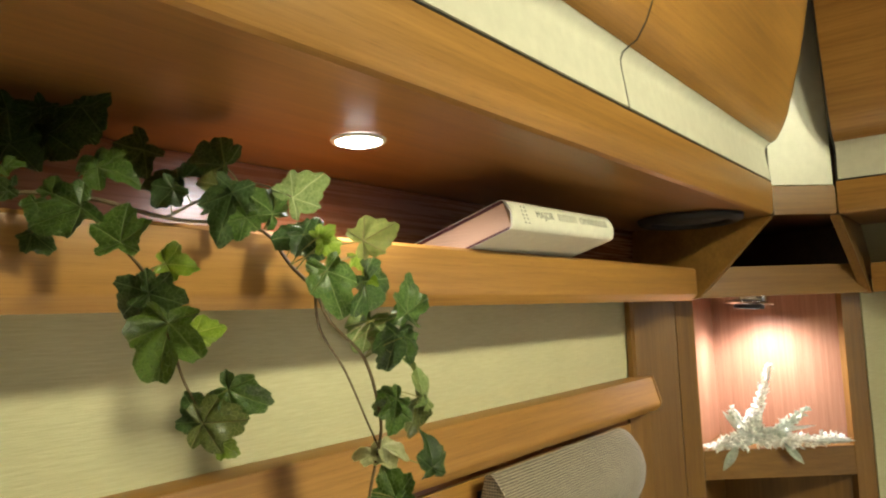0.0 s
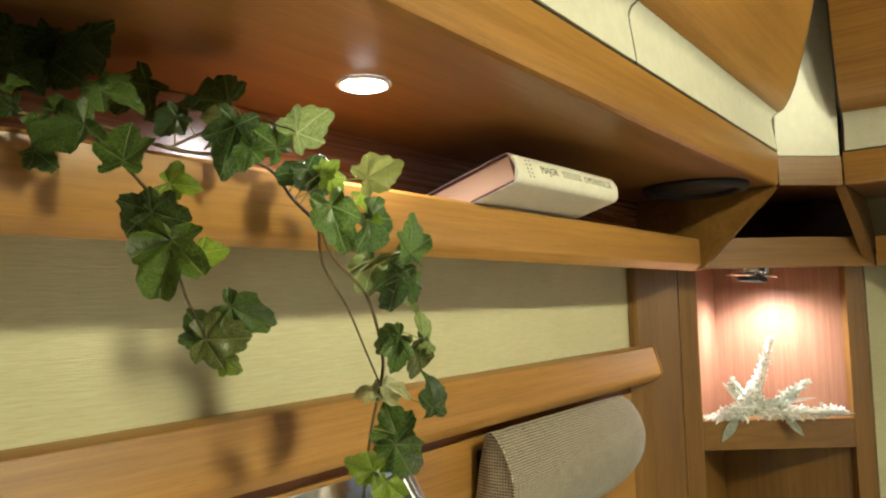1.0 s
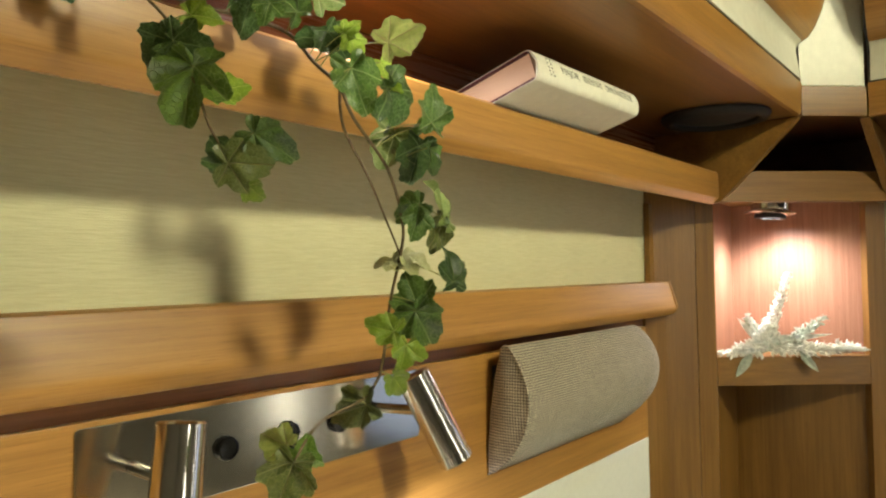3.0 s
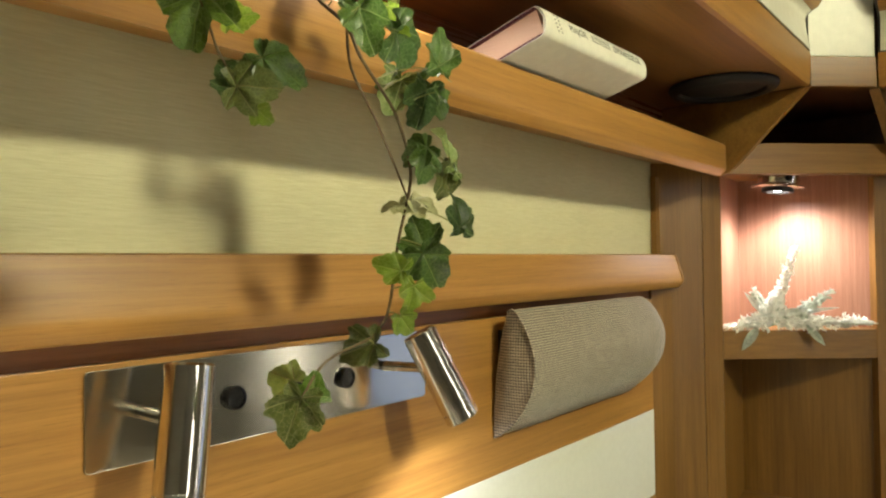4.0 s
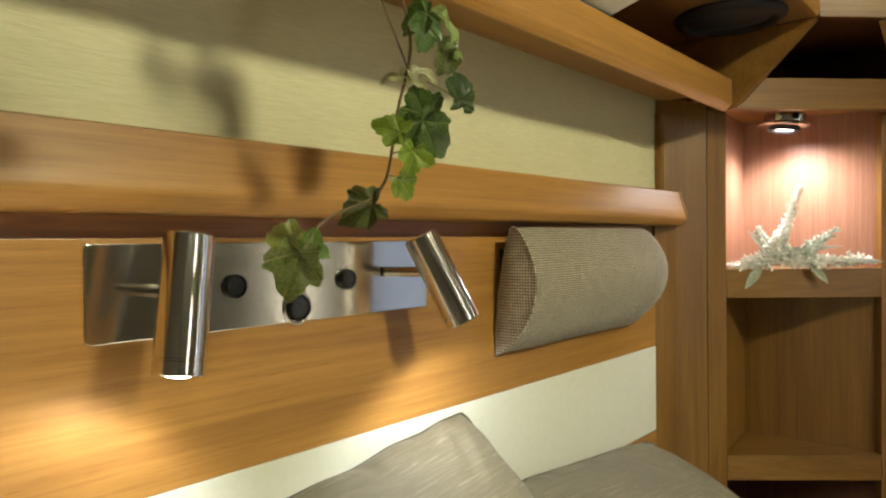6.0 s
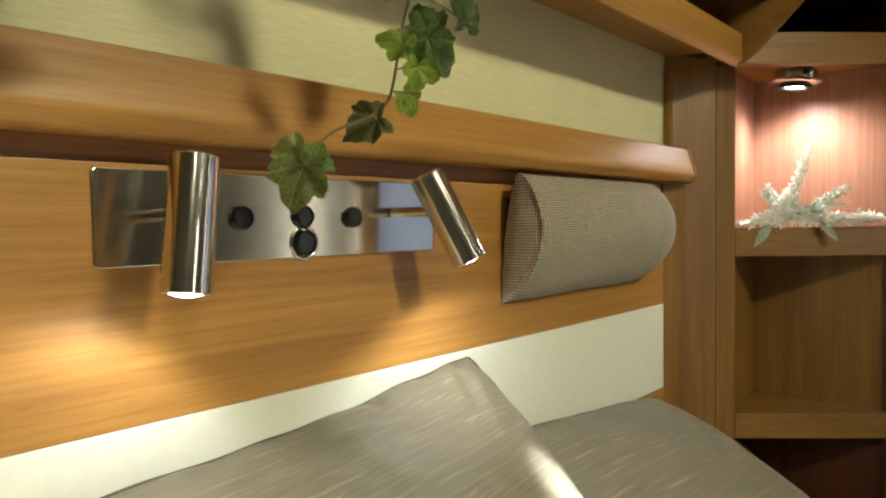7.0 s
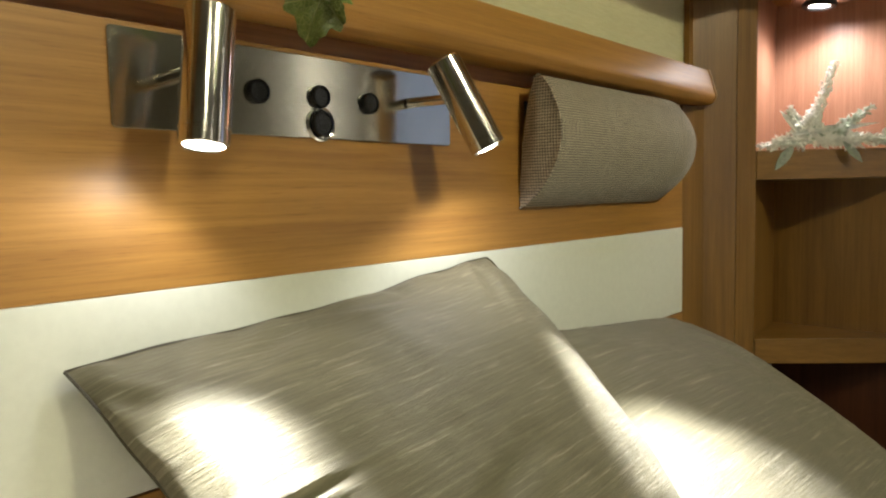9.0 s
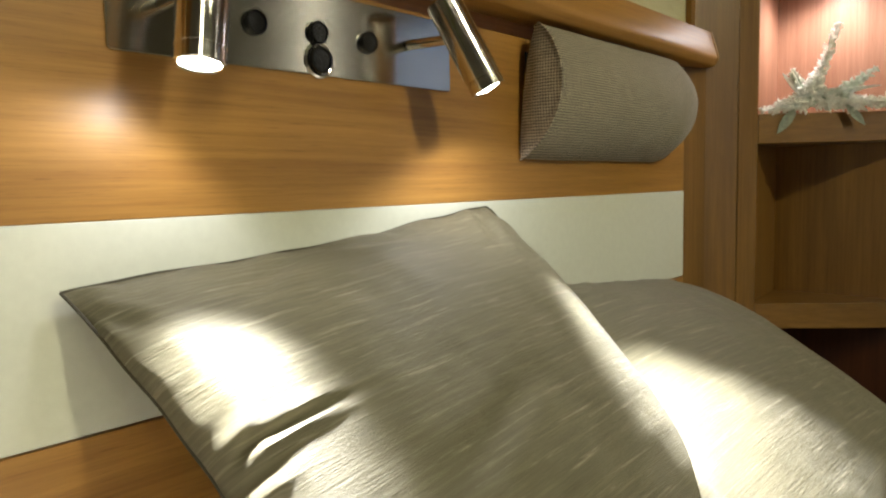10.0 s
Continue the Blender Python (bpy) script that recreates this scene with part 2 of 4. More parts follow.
for vert in lip.verts:
    if vert.co.x > 0.9:
        vert.co.x = 0.9268 + (vert.co.z - 1.2645) * 0.155  # mitred against the slanting partition
part("lip", lip, wood_x, shelf)
part("board", box(-1.3, 0.9310, -0.1043, 0.0075, 1.2955, 1.2995, 0.0005), wood_x, shelf)
part("back_panel", box(-1.3, 0.948, 0.0, 0.0078, 1.2998, 1.402, 0), back_veneer, shelf, "glossy red-brown back panel")

# ---- overhead cabinets ----
GRIP = [(-0.2590, 1.4635), (-0.2555, 1.490), (-0.2530, 1.507), (-0.2525, 1.517), (-0.2555, 1.5245), (-0.2625, 1.5290)]
DOOR = [(-0.2628, 1.5293), (-0.2720, 1.5335), (-0.2830, 1.550), (-0.2935, 1.574), (-0.3075, 1.622), (-0.3200, 1.668), (-0.3300, 1.712), (-0.3410, 1.768), (-0.3480, 1.83), (-0.3510, 1.90), (-0.3515, 1.955)]


def thick(profile, d):
    """A sheet of thickness d behind an open profile of (y, z)."""
    back = []
    for i, (y, z) in enumerate(profile):
        a, b = Vector(profile[max(i - 1, 0)]), Vector(profile[min(i + 1, len(profile) - 1)])
        t = (b - a).normalized()
        back.append((y + t.y * d, z - t.x * d))
    return list(profile) + back[::-1]


def overhead(spans, keep, label):
    cab = thing("overhead_cabinet", label, "cabinet")
    x0, x1 = spans[0][0], spans[-1][1] + 0.004
    part("bottom_panel", keep(box(x0, x1 - 0.002, -0.249, 0.006, 1.403, 1.418, 0.001)), wood_under_x if keep is same_place else wood_under_y, cab)
    part("fascia", keep(along_x([(-0.238, 1.4185), (-0.2495, 1.4025), (-0.2545, 1.4045), (-0.2570, 1.409), (-0.2590, 1.455), (-0.2575, 1.4605), (-0.250, 1.4615), (-0.238, 1.4615)], x0, x1)), wood_x if keep is same_place else wood_y, cab)
    part("side_panel", keep(prism([(x1 - 0.016, y, z) for y, z in [(0.006, 1.4625), (-0.236, 1.4625), (-0.236, 1.52), (-0.24, 1.54), (-0.292, 1.64), (-0.318, 1.76), (-0.33, 1.955), (0.006, 1.955)]], (0.012, 0, 0))), wood_z, cab)
    part("seam_strip", keep(box(x0, x1, -0.2572, -0.244, 1.4617, 1.4632, 0)), dark, cab, "dark seam strip")
    # Black backing and fill stand in for the dark inside the door gaps.
    part("gasket", keep(along_x(thick([(y + 0.007, z) for y, z in GRIP + DOOR[1:]], 0.004), x0, x1 - 0.017)), dark, cab, "black backing behind the door gaps")
    for a, b in spans:
        door = part("door", keep(along_x(thick(DOOR, 0.016), a, b)), wood_x if keep is same_place else wood_y, cab)
        part("edge_seal", keep(along_x(thick([(y + 0.0003, z) for y, z in GRIP + DOOR[1:]], 0.012), b + 0.0003, b + 0.0037)), dark, door, "dark fill in the door gap")
        part("grip_strip", keep(along_x(thick(GRIP, 0.013), a, b)), cream, door, "cream grip strip")
    return cab


def same_place(bm):
    return bm


overhead([(-1.3, -0.262), (-0.258, 0.3435), (0.3475, 0.9455)], same_place, "overhead wooden cabinet with bulging doors and cream grip strips")
overhead([(0.3475, 0.9455)], swapped, "overhead wooden cabinet on the side wall with cream grip strips")

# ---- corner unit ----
# Veneer of the lowest compartment, its shade darkened into the colour.
wood_shaded = wood("shade_darkened_lining", "z", (0.060, 0.020, 0.008), (0.095, 0.034, 0.014))
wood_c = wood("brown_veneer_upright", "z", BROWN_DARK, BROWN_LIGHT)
corner = thing("corner_cabinet", "tall wooden corner cabinet with open shelves and a lit niche", "cabinet")
FL, FR = Vector((1.006, -0.0875)), Vector((1.185, -0.312))


def front(s, back=0.0):
    """A place on the niche's front line, s from 0 to 1, pushed back into the corner."""
    d = (FR - FL).normalized()
    p = FL + (FR - FL) * s + Vector((-d.y, d.x)) * back
    return (p.x, p.y)


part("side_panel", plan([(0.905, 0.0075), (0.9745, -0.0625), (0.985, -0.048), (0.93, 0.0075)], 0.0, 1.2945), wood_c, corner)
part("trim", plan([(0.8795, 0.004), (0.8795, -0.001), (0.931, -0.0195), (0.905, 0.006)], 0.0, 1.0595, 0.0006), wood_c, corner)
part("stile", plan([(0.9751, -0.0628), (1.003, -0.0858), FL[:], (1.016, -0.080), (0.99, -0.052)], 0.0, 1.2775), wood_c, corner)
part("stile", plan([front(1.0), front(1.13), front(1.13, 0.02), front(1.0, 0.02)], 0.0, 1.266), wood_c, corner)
# One panel in three tones, lamp tint above and shade below put into colour.
part("inner_panel", plan([(1.017, -0.0785), (1.21, -0.060), (1.21, -0.050), (1.017, -0.068)], 0.9775, 1.2775, 0), wood_lit, corner)
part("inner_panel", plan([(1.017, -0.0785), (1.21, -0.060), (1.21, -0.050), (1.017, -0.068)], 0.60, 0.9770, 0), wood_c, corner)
part("inner_panel", plan([(1.017, -0.0785), (1.21, -0.060), (1.21, -0.050), (1.017, -0.068)], 0.0, 0.5995, 0), wood_shaded, corner, "lining darkened for the shade in the lowest compartment")
part("back_panel", plan([(1.202, -0.0605), (1.202, -0.330), (1.212, -0.330), (1.212, -0.0605)], 0.9775, 1.2775, 0), wood_lit, corner)
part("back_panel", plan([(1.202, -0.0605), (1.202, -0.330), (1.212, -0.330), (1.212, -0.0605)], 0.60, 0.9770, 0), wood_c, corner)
part("back_panel", plan([(1.202, -0.0605), (1.202, -0.330), (1.212, -0.330), (1.212, -0.0605)], 0.0, 0.5995, 0), wood_shaded, corner, "lining darkened for the shade in the lowest compartment")
part("top_panel", plan([(0.990, -0.0805), (1.02, -0.105), front(1.0, 0.003), front(1.13, 0.003), (1.22, -0.34), (1.22, -0.052), (0.990, -0.054)], 1.278, 1.290, 0), wood_x, corner)
for top, high in ((0.977, 0.0545), (0.6235, 0.048), (0.27, 0.048)):
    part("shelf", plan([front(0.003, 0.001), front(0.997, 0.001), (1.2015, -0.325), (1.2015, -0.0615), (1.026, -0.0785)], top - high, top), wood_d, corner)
part("plinth_wall", plan([(0.90, 0.006), (1.285, 0.006), (1.285, -0.40), (1.2755, -0.40), (1.2755, -0.004), (0.90, -0.004)], 0.0, 1.268, 0), wood_c, corner)
part("side_panel", plan([front(1.135), (1.2925, -0.40), (1.2925, -0.39), front(1.135, 0.02)], 0.0, 1.268), paper, corner, "cream ribbed infill panel")
# lip across the corner, fascia and cream panel above the dark opening
A, B = Vector((0.9275, -0.1245)), Vector((1.170, -0.3655))
N2 = Vector((0.7071, 0.7071))
cross_lip = plan([A[:], B[:], (B + N2 * 0.02)[:], (A + N2 * 0.02)[:]], 1.2645, 1.3195)
for vert in cross_lip.verts:
    lean = 0.003 + 0.155 * (vert.co.z - 1.2645)  # mitred against both slanting partitions
    way = 1 if vert.co.x < 1.05 else -1
    vert.co.x, vert.co.y = vert.co.x + way * lean, vert.co.y - way * lean
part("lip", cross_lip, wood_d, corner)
part("shelf", plan([(A + N2 * 0.021)[:], (B + N2 * 0.021)[:], (1.29, -0.36), (1.29, 0.0), (0.95, 0.0)], 1.2905, 1.300, 0), shaded_veneer, corner)
C, D = Vector((0.9515, -0.2575)), Vector((1.036, -0.342))
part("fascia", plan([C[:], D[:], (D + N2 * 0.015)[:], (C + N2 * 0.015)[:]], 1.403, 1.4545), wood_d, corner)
part("filler_panel", plan([(C + N2 * 0.004)[:], (D + N2 * 0.004)[:], (D + N2 * 0.014)[:], (C + N2 * 0.014)[:]], 1.4555, 1.957), cream, corner, "cream filler panel")
part("ceiling_panel", plan([(C + N2 * 0.016)[:], (D + N2 * 0.016)[:], (1.29, -0.345), (1.29, 0.0), (0.953, 0.0)], 1.404, 1.416, 0), shaded_veneer, corner)
part("back_panel", plan([(0.95, -0.001), (1.285, -0.001), (1.285, -0.345), (1.2925, -0.345), (1.2925, 0.0055), (0.95, 0.0055)], 1.3005, 1.4035, 0), shaded_veneer, corner, "reddish lining darkened for the recess's shade")
STRUT = [(0.949, 0.0, 1.4015), (0.949, -0.253, 1.4015), (0.949, -0.1275, 1.2655), (0.949, -0.112, 1.2625), (0.949, -0.1035, 1.2990), (0.949, 0.0, 1.2990)]
STRUT = [(0.9275 + (z - 1.2645) * 0.155, y, z) for x, y, z in STRUT]
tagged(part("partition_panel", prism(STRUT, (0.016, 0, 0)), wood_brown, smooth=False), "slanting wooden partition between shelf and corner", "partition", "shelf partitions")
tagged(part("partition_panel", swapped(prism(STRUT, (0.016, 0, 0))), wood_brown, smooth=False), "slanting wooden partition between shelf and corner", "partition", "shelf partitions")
side_shelf = thing("wall_shelf", "wooden side-wall shelf with a front lip", "shelf")
part("lip", swapped(along_x([(-0.104, 1.2645), (-0.124, 1.2645), (-0.121, 1.320), (-0.103, 1.320)], 0.60, 0.925)), wood_y, side_shelf)
part("board", swapped(box(0.60, 0.925, -0.1035, 0.0, 1.268, 1.288, 0)), wood_y, side_shelf)

# ---- fixtures ----
spot = thing("recessed_spotlight", "small lit white recessed spotlight under the cabinet", "spotlight")
SP = pose(0.067, -0.133, 1.403)
part("rim", lathe([(0.0200, -0.0005), (0.0235, -0.0005), (0.0238, -0.0015), (0.0228, -0.0028), (0.0208, -0.0032), (0.0196, -0.0025)], SP, ring=True), white_plastic, spot, "thin white rim")
part("lens", lathe([(0.0001, -0.0062), (0.012, -0.0052), (0.0194, -0.0026)], SP, close=False), led_glow, spot, "glowing white lens")

speaker = thing("ceiling_speaker", "round black loudspeaker under the cabinet", "loudspeaker")
SK = pose(0.845, -0.147, 1.4025)
part("ring", lathe([(0.066, -0.001), (0.086, 0.0), (0.087, -0.004), (0.083, -0.010), (0.074, -0.013), (0.068, -0.010)], SK, ring=True), plain("speaker_ring", (0.006, 0.006, 0.006), 0.6), speaker)
part("grille", lathe([(0.067, -0.004), (0.05, -0.0075), (0.025, -0.0095), (0.0005, -0.010)], SK), plain("speaker_mesh", (0.006, 0.006, 0.006), 0.6, size=600, relief=0.8), speaker, "fine black mesh")

puck = thing("puck_light", "small brushed metal puck light in the niche", "lamp")
PK = pose(1.119, -0.163, 1.2775, 4, 3, 0)
part("body", lathe([(0.0370, 0.000), (0.0370, -0.019), (0.0355, -0.0215)], PK), chrome, puck)
part("rim", lathe([(0.028, -0.0218), (0.0380, -0.0218), (0.0470, -0.0240), (0.0490, -0.0260), (0.0470, -0.0282), (0.030, -0.0305)], PK, ring=True), chrome, puck, "polished flared rim")
part("collar", lathe([(0.0190, -0.0285), (0.0290, -0.0290), (0.0284, -0.0360), (0.0200, -0.0360)], PK, ring=True), dark, puck, "black lens collar")
part("lens", lathe([(0.0001, -0.0325), (0.0190, -0.0318), (0.0207, -0.0318)], PK, close=False), led_glow, puck, "glowing lens")
part("switch", lathe([(0.0062, 0.0), (0.006, 0.003), (0.004, 0.004)], pose(1.0905, -0.1870, 1.2665) @ pose(0, 0, 0, 0, -90, 38)), dark, puck, "black push switch")

# ---- reading lamps ----
BRUSHED = plain("brushed_plate", (0.56, 0.54, 0.47), 0.16, 1.0, grain=0.05, size=25, relief=0.04)


def rounded_plate(x0, x1, z0, z1, y0, y1, r, n=5):
    pts = []
    for cx, cz, a0 in ((x1 - r, z1 - r, 0), (x0 + r, z1 - r, 90), (x0 + r, z0 + r, 180), (x1 - r, z0 + r, 270)):
        for k in range(n + 1):
            a = radians(a0 + 90 * k / n)
            pts.append((cx + r * math.cos(a), y0, cz + r * math.sin(a)))
    return flat(prism(pts, (0, y1 - y0, 0), 0.0008))


lamps = thing("reading_lamp", "twin chrome reading lamps on a polished steel wall plate", "lamp")
plate = part("wall_plate", rounded_plate(-0.1225, 0.2475, 0.9630, 1.0375, -0.0020, -0.0042, 0.004), BRUSHED, lamps, "polished steel wall plate")
for bx, bz, r in ((0.0, 1.0, 0.0105), (0.1262, 1.0, 0.0105), (0.0655, 1.0010, 0.0105), (0.0665, 0.9765, 0.0125)):
    m = pose(bx, -0.0040, bz, 90, 0, 0)
    b = part("button", lathe([(r, -0.001), (r, 0.0045), (r * 0.93, 0.006), (r * 0.80, 0.0062), (r * 0.74, 0.0048), (0.0004, 0.0045)], m, 28), button_black, lamps, "black push button")
    if bz < 0.99:
        part("bezel", lathe([(r + 0.0005, -0.001), (r + 0.0042, -0.001), (r + 0.0038, 0.0012), (r + 0.002, 0.0022), (r + 0.0006, 0.0016)], m, 28, ring=True), chrome, b, "bright steel bezel")


def head(top, low, root, aim, watts, cone, spill, lean):
    top, low, root = Vector(top), Vector(low), Vector(root)
    axis = (low - top)
    long_ = axis.length
    m = Matrix.Translation(top) @ axis.to_track_quat("Z", "Y").to_matrix().to_4x4()
    r = 0.0179
    body = part("lamp_tube", lathe([(0.0005, 0.0008), (r - 0.002, 0.0), (r, 0.0018), (r, long_ - 0.0125), (r - 0.0007, long_ - 0.012), (r - 0.0007, long_ - 0.0105), (r, long_ - 0.010), (r, long_ - 0.001), (r - 0.0012, long_), (r - 0.003, long_ - 0.001), (r - 0.0035, long_ - 0.005)], m, 48), chrome, lamps, "polished chrome tube")
    part("lens", lathe([(0.0001, long_ + 0.0012), (0.006, long_ + 0.001), (0.011, long_ - 0.0005), (r - 0.0036, long_ - 0.003)], m, 32, close=False), led_glow, body, "glowing white led")
    mid = top + axis * 0.42
    d = mid - root
    part("arm", tube([root, root + d * 0.5, mid - d.normalized() * 0.010], [0.0054, 0.0052, 0.0052], 20), chrome, lamps, "short round chrome arm")
    eye = low + axis.normalized() * 0.012
    lamp("reading_lamp_spill", "SPOT", look(eye, eye + axis + Vector(lean)), spill, READ, 0.010, 152, 0.45)
    lamp("reading_lamp_beam", "SPOT", look(eye, aim), watts, READ, 0.013, cone, 1.0)
    return body


head((-0.0748, -0.0655, 1.0435), (-0.0905, -0.0755, 0.9455), (-0.0795, -0.0055, 1.0018), (-0.216, -0.246, 0.62), 180, 64, 1.4, (-0.030, 0.014, 0))
head((0.1865, -0.0500, 1.0425), (0.2150, -0.0840, 0.9545), (0.1825, -0.0055, 1.0050), (0.300, -0.350, 0.595), 190, 40, 2.4, (-0.012, 0.022, 0))

# ---- headrest cushion ----


def weave(name, colour, pitch=0.0024, first="X", second="Z", rib=0.55, depth=1.0, low=0.15):
    """Woven threads of a given pitch; the ribs fade in and out and slubs run along both threads."""
    m, nt, b = material(name)
    v = mapped(nt, (1, 1, 1))
    threads = []
    for way in (first, second):
        w = nt.nodes.new("ShaderNodeTexWave")
        w.bands_direction = way
        for key, val in (("Scale", 0.31416 / pitch), ("Distortion", 0.35), ("Detail", 2.0), ("Detail Scale", 1.2)):
            w.inputs[key].default_value = val
        link(nt, v, w.inputs[0])
        threads.append(w.outputs[1])
    fade = node(nt, "ShaderNodeTexNoise", Scale=38.0, Detail=2.0, Roughness=0.6)
    link(nt, v, fade.inputs["Vector"])
    mixer = nt.nodes.new("ShaderNodeMix")
    mixer.data_type = "FLOAT"
    fd = nt.nodes.new("ShaderNodeMapRange")
    fd.inputs["From Min"].default_value, fd.inputs["From Max"].default_value = 0.35, 0.65
    fd.inputs["To Min"].default_value, fd.inputs["To Max"].default_value = low, rib
    link(nt, fade.outputs[0], fd.inputs[0])
    link(nt, fd.outputs[0], mixer.inputs[0])
    link(nt, threads[0], mixer.inputs[2])
    link(nt, threads[1], mixer.inputs[3])
    slub = node(nt, "ShaderNodeTexNoise", Scale=1.0, Detail=4.0, Roughness=0.7)
    link(nt, mapped(nt, (60, 120, 420)), slub.inputs["Vector"])
    slub2 = node(nt, "ShaderNodeTexNoise", Scale=1.0, Detail=3.0, Roughness=0.7)
    link(nt, mapped(nt, (520, 40, 40)), slub2.inputs["Vector"])
    add = nt.nodes.new("ShaderNodeMath")
    add.operation = "ADD"
    link(nt, slub.outputs[0], add.inputs[0])
    link(nt, slub2.outputs[0], add.inputs[1])
    half = nt.nodes.new("ShaderNodeMath")
    half.operation = "MULTIPLY"
    half.inputs[1].default_value = 0.5
    link(nt, add.outputs[0], half.inputs[0])
    tone = ramp(nt, half.outputs[0], [(0.36, [c * 0.66 for c in colour]), (0.62, [c * 1.2 for c in colour])])
    mx = nt.nodes.new("ShaderNodeMix")
    mx.data_type, mx.blend_type = "RGBA", "MULTIPLY"
    mx.inputs[0].default_value = depth
    link(nt, tone, mx.inputs[6])
    link(nt, ramp(nt, mixer.outputs[0], [(0.2, (0.14, 0.125, 0.11)), (0.62, (1.4, 1.4, 1.4))]), mx.inputs[7])
    link(nt, mx.outputs[2], b.inputs["Base Color"])
    b.inputs["Roughness"].default_value = 0.85
    b.inputs["Sheen Weight"].default_value = 0.2
    bump(nt, b, mixer.outputs[0], 0.6, 0.0008)
    return m


linen = weave("taupe_linen_weave", (0.255, 0.218, 0.155), 0.0031, rib=0.60, low=0.36)
linen_end = weave("coarse_end_weave", (0.34, 0.285, 0.21), 0.0037, "Y", "Z", 0.5, 1.0, 0.5)
CUSH = [(-0.0035, 0.8900), (-0.0150, 0.8960), (-0.0330, 0.9110), (-0.0480, 0.9290), (-0.0590, 0.9500), (-0.0645, 0.9720), (-0.0650, 0.9920), (-0.0600, 1.0130), (-0.0510, 1.0330), (-0.0400, 1.0480), (-0.0330, 1.0530), (-0.0260, 1.0490), (-0.0160, 1.0150), (-0.0080, 0.9700), (-0.0035, 0.9200)]


def bolster(x0, x1, rings=34):
    bm = bmesh.new()
    loops = []
    cy = sum(p[0] for p in CUSH) / len(CUSH)
    cz = sum(p[1] for p in CUSH) / len(CUSH)
    for i in range(rings + 1):
        s = i / rings
        x = x0 + (x1 - x0) * s
        end = min(s, 1 - s) * (x1 - x0)
        k = 1.0 - 0.03 * max(0.0, 1 - end / (0.006 if s < 0.5 else 0.05)) ** 2 * (1 if s < 0.5 else 7.0)
        loops.append([bm.verts.new((x, cy + (y - cy) * k + 0.0012 * noise.noise((x * 16, y * 30, z * 22)), cz + (z - cz) * k + 0.0012 * noise.noise((x * 14 + 5, y * 30, z * 20)))) for y, z in CUSH])
    n = len(CUSH)
    for u, v in zip(loops, loops[1:]):
        for k in range(n):
            bm.faces.new((u[k], u[(k + 1) % n], v[(k + 1) % n], v[k]))
    for lp, x in ((loops[-1], x1 + 0.012),):
        mid = [bm.verts.new((x, cy + (v.co.y - cy) * 0.5, cz + (v.co.z - cz) * 0.5)) for v in lp]
        for k in range(n):
            bm.faces.new((lp[k], lp[(k + 1) % n], mid[(k + 1) % n], mid[k]))
        bm.faces.new(mid)
    bmesh.ops.recalc_face_normals(bm, faces=bm.faces)
    bmesh.ops.subdivide_edges(bm, edges=bm.edges, cuts=1, use_grid_fill=True, smooth=0.4)
    return bm


headrest = thing("headrest_cushion", "taupe woven half-round headrest cushion on the headboard", "cushion")
body = part("cover", bolster(0.379, 0.800), linen, headrest)
part("piping", tube([(0.3785, y * 1.01 - 0.0003, 0.9715 + (z - 0.9715) * 1.005) for y, z in CUSH[:12]], [0.0014] * 12, 8), linen_end, headrest, "stitched seam piping")
end = bmesh.new()
hoops = [[end.verts.new((0.3790 - 0.0045 * (1 - k * k), -0.032 + (y + 0.032) * k, 0.9715 + (z - 0.9715) * k)) for y, z in CUSH] for k in (0.985, 0.9, 0.75, 0.55, 0.3, 0.05)]
for r0, r1 in zip(hoops, hoops[1:]):
    for k in range(len(CUSH)):
        end.faces.new((r0[k], r0[(k + 1) % len(CUSH)], r1[(k + 1) % len(CUSH)], r1[k]))
end.faces.new(hoops[-1])
bmesh.ops.recalc_face_normals(end, faces=end.faces)
part("end_panel", end, linen_end, headrest, "coarsely woven end panel")
part("mount", box(0.392, 0.800, -0.0045, -0.0022, 0.905, 1.025, 0.0005), dark, headrest, "dark backing plate")

# ---- book ----
book = thing("book", "hardback book with a pale dust jacket lying on the shelf", "book")
EX = Vector((0.244, 0.003, 0.004)).normalized()
EY = Vector((-0.003, 0.056, -0.0165))
EY = (EY - EX * EY.dot(EX)).normalized()
EZ = EX.cross(EY)
BM = Matrix.Translation((0.2435, -0.1715, 1.3370)) @ Matrix((EX, EY, EZ)).transposed().to_4x4()
jacket = plain("pale_jacket_paper", (0.66, 0.65, 0.53), 0.4, size=90)
pages_m, nt, b_ = material("salmon_page_edges")
lines = node(nt, "ShaderNodeTexNoise", Scale=1.0, Detail=2.0)
link(nt, mapped(nt, (8, 8, 2600)), lines.inputs["Vector"])
link(nt, ramp(nt, lines.outputs[0], [(0.3, (0.52, 0.34, 0.22)), (0.7, (0.66, 0.46, 0.31))]), b_.inputs["Base Color"])
b_.inputs["Roughness"].default_value = 0.7
maroon = plain("maroon_board", (0.07, 0.012, 0.016), 0.55)
LB, WB, TB = 0.243, 0.142, 0.0315


def book_part(name, bm, mat, label, parent=book):
    bmesh.ops.transform(bm, matrix=BM, verts=bm.verts)
    return part(name, bm, mat, parent, label)


book_part("page_block", box(0.003, LB - 0.003, 0.004, WB - 0.004, 0.0026, TB - 0.0026, 0.0004), pages_m, "salmon-tinted page edges")
book_part("cover_board", box(0, LB, 0.0045, WB, TB - 0.0024, TB, 0.0006), maroon, "maroon cover board")
book_part("cover_board", box(0, LB, 0.0045, WB, 0.0, 0.0024, 0.0006), maroon, "maroon cover board")
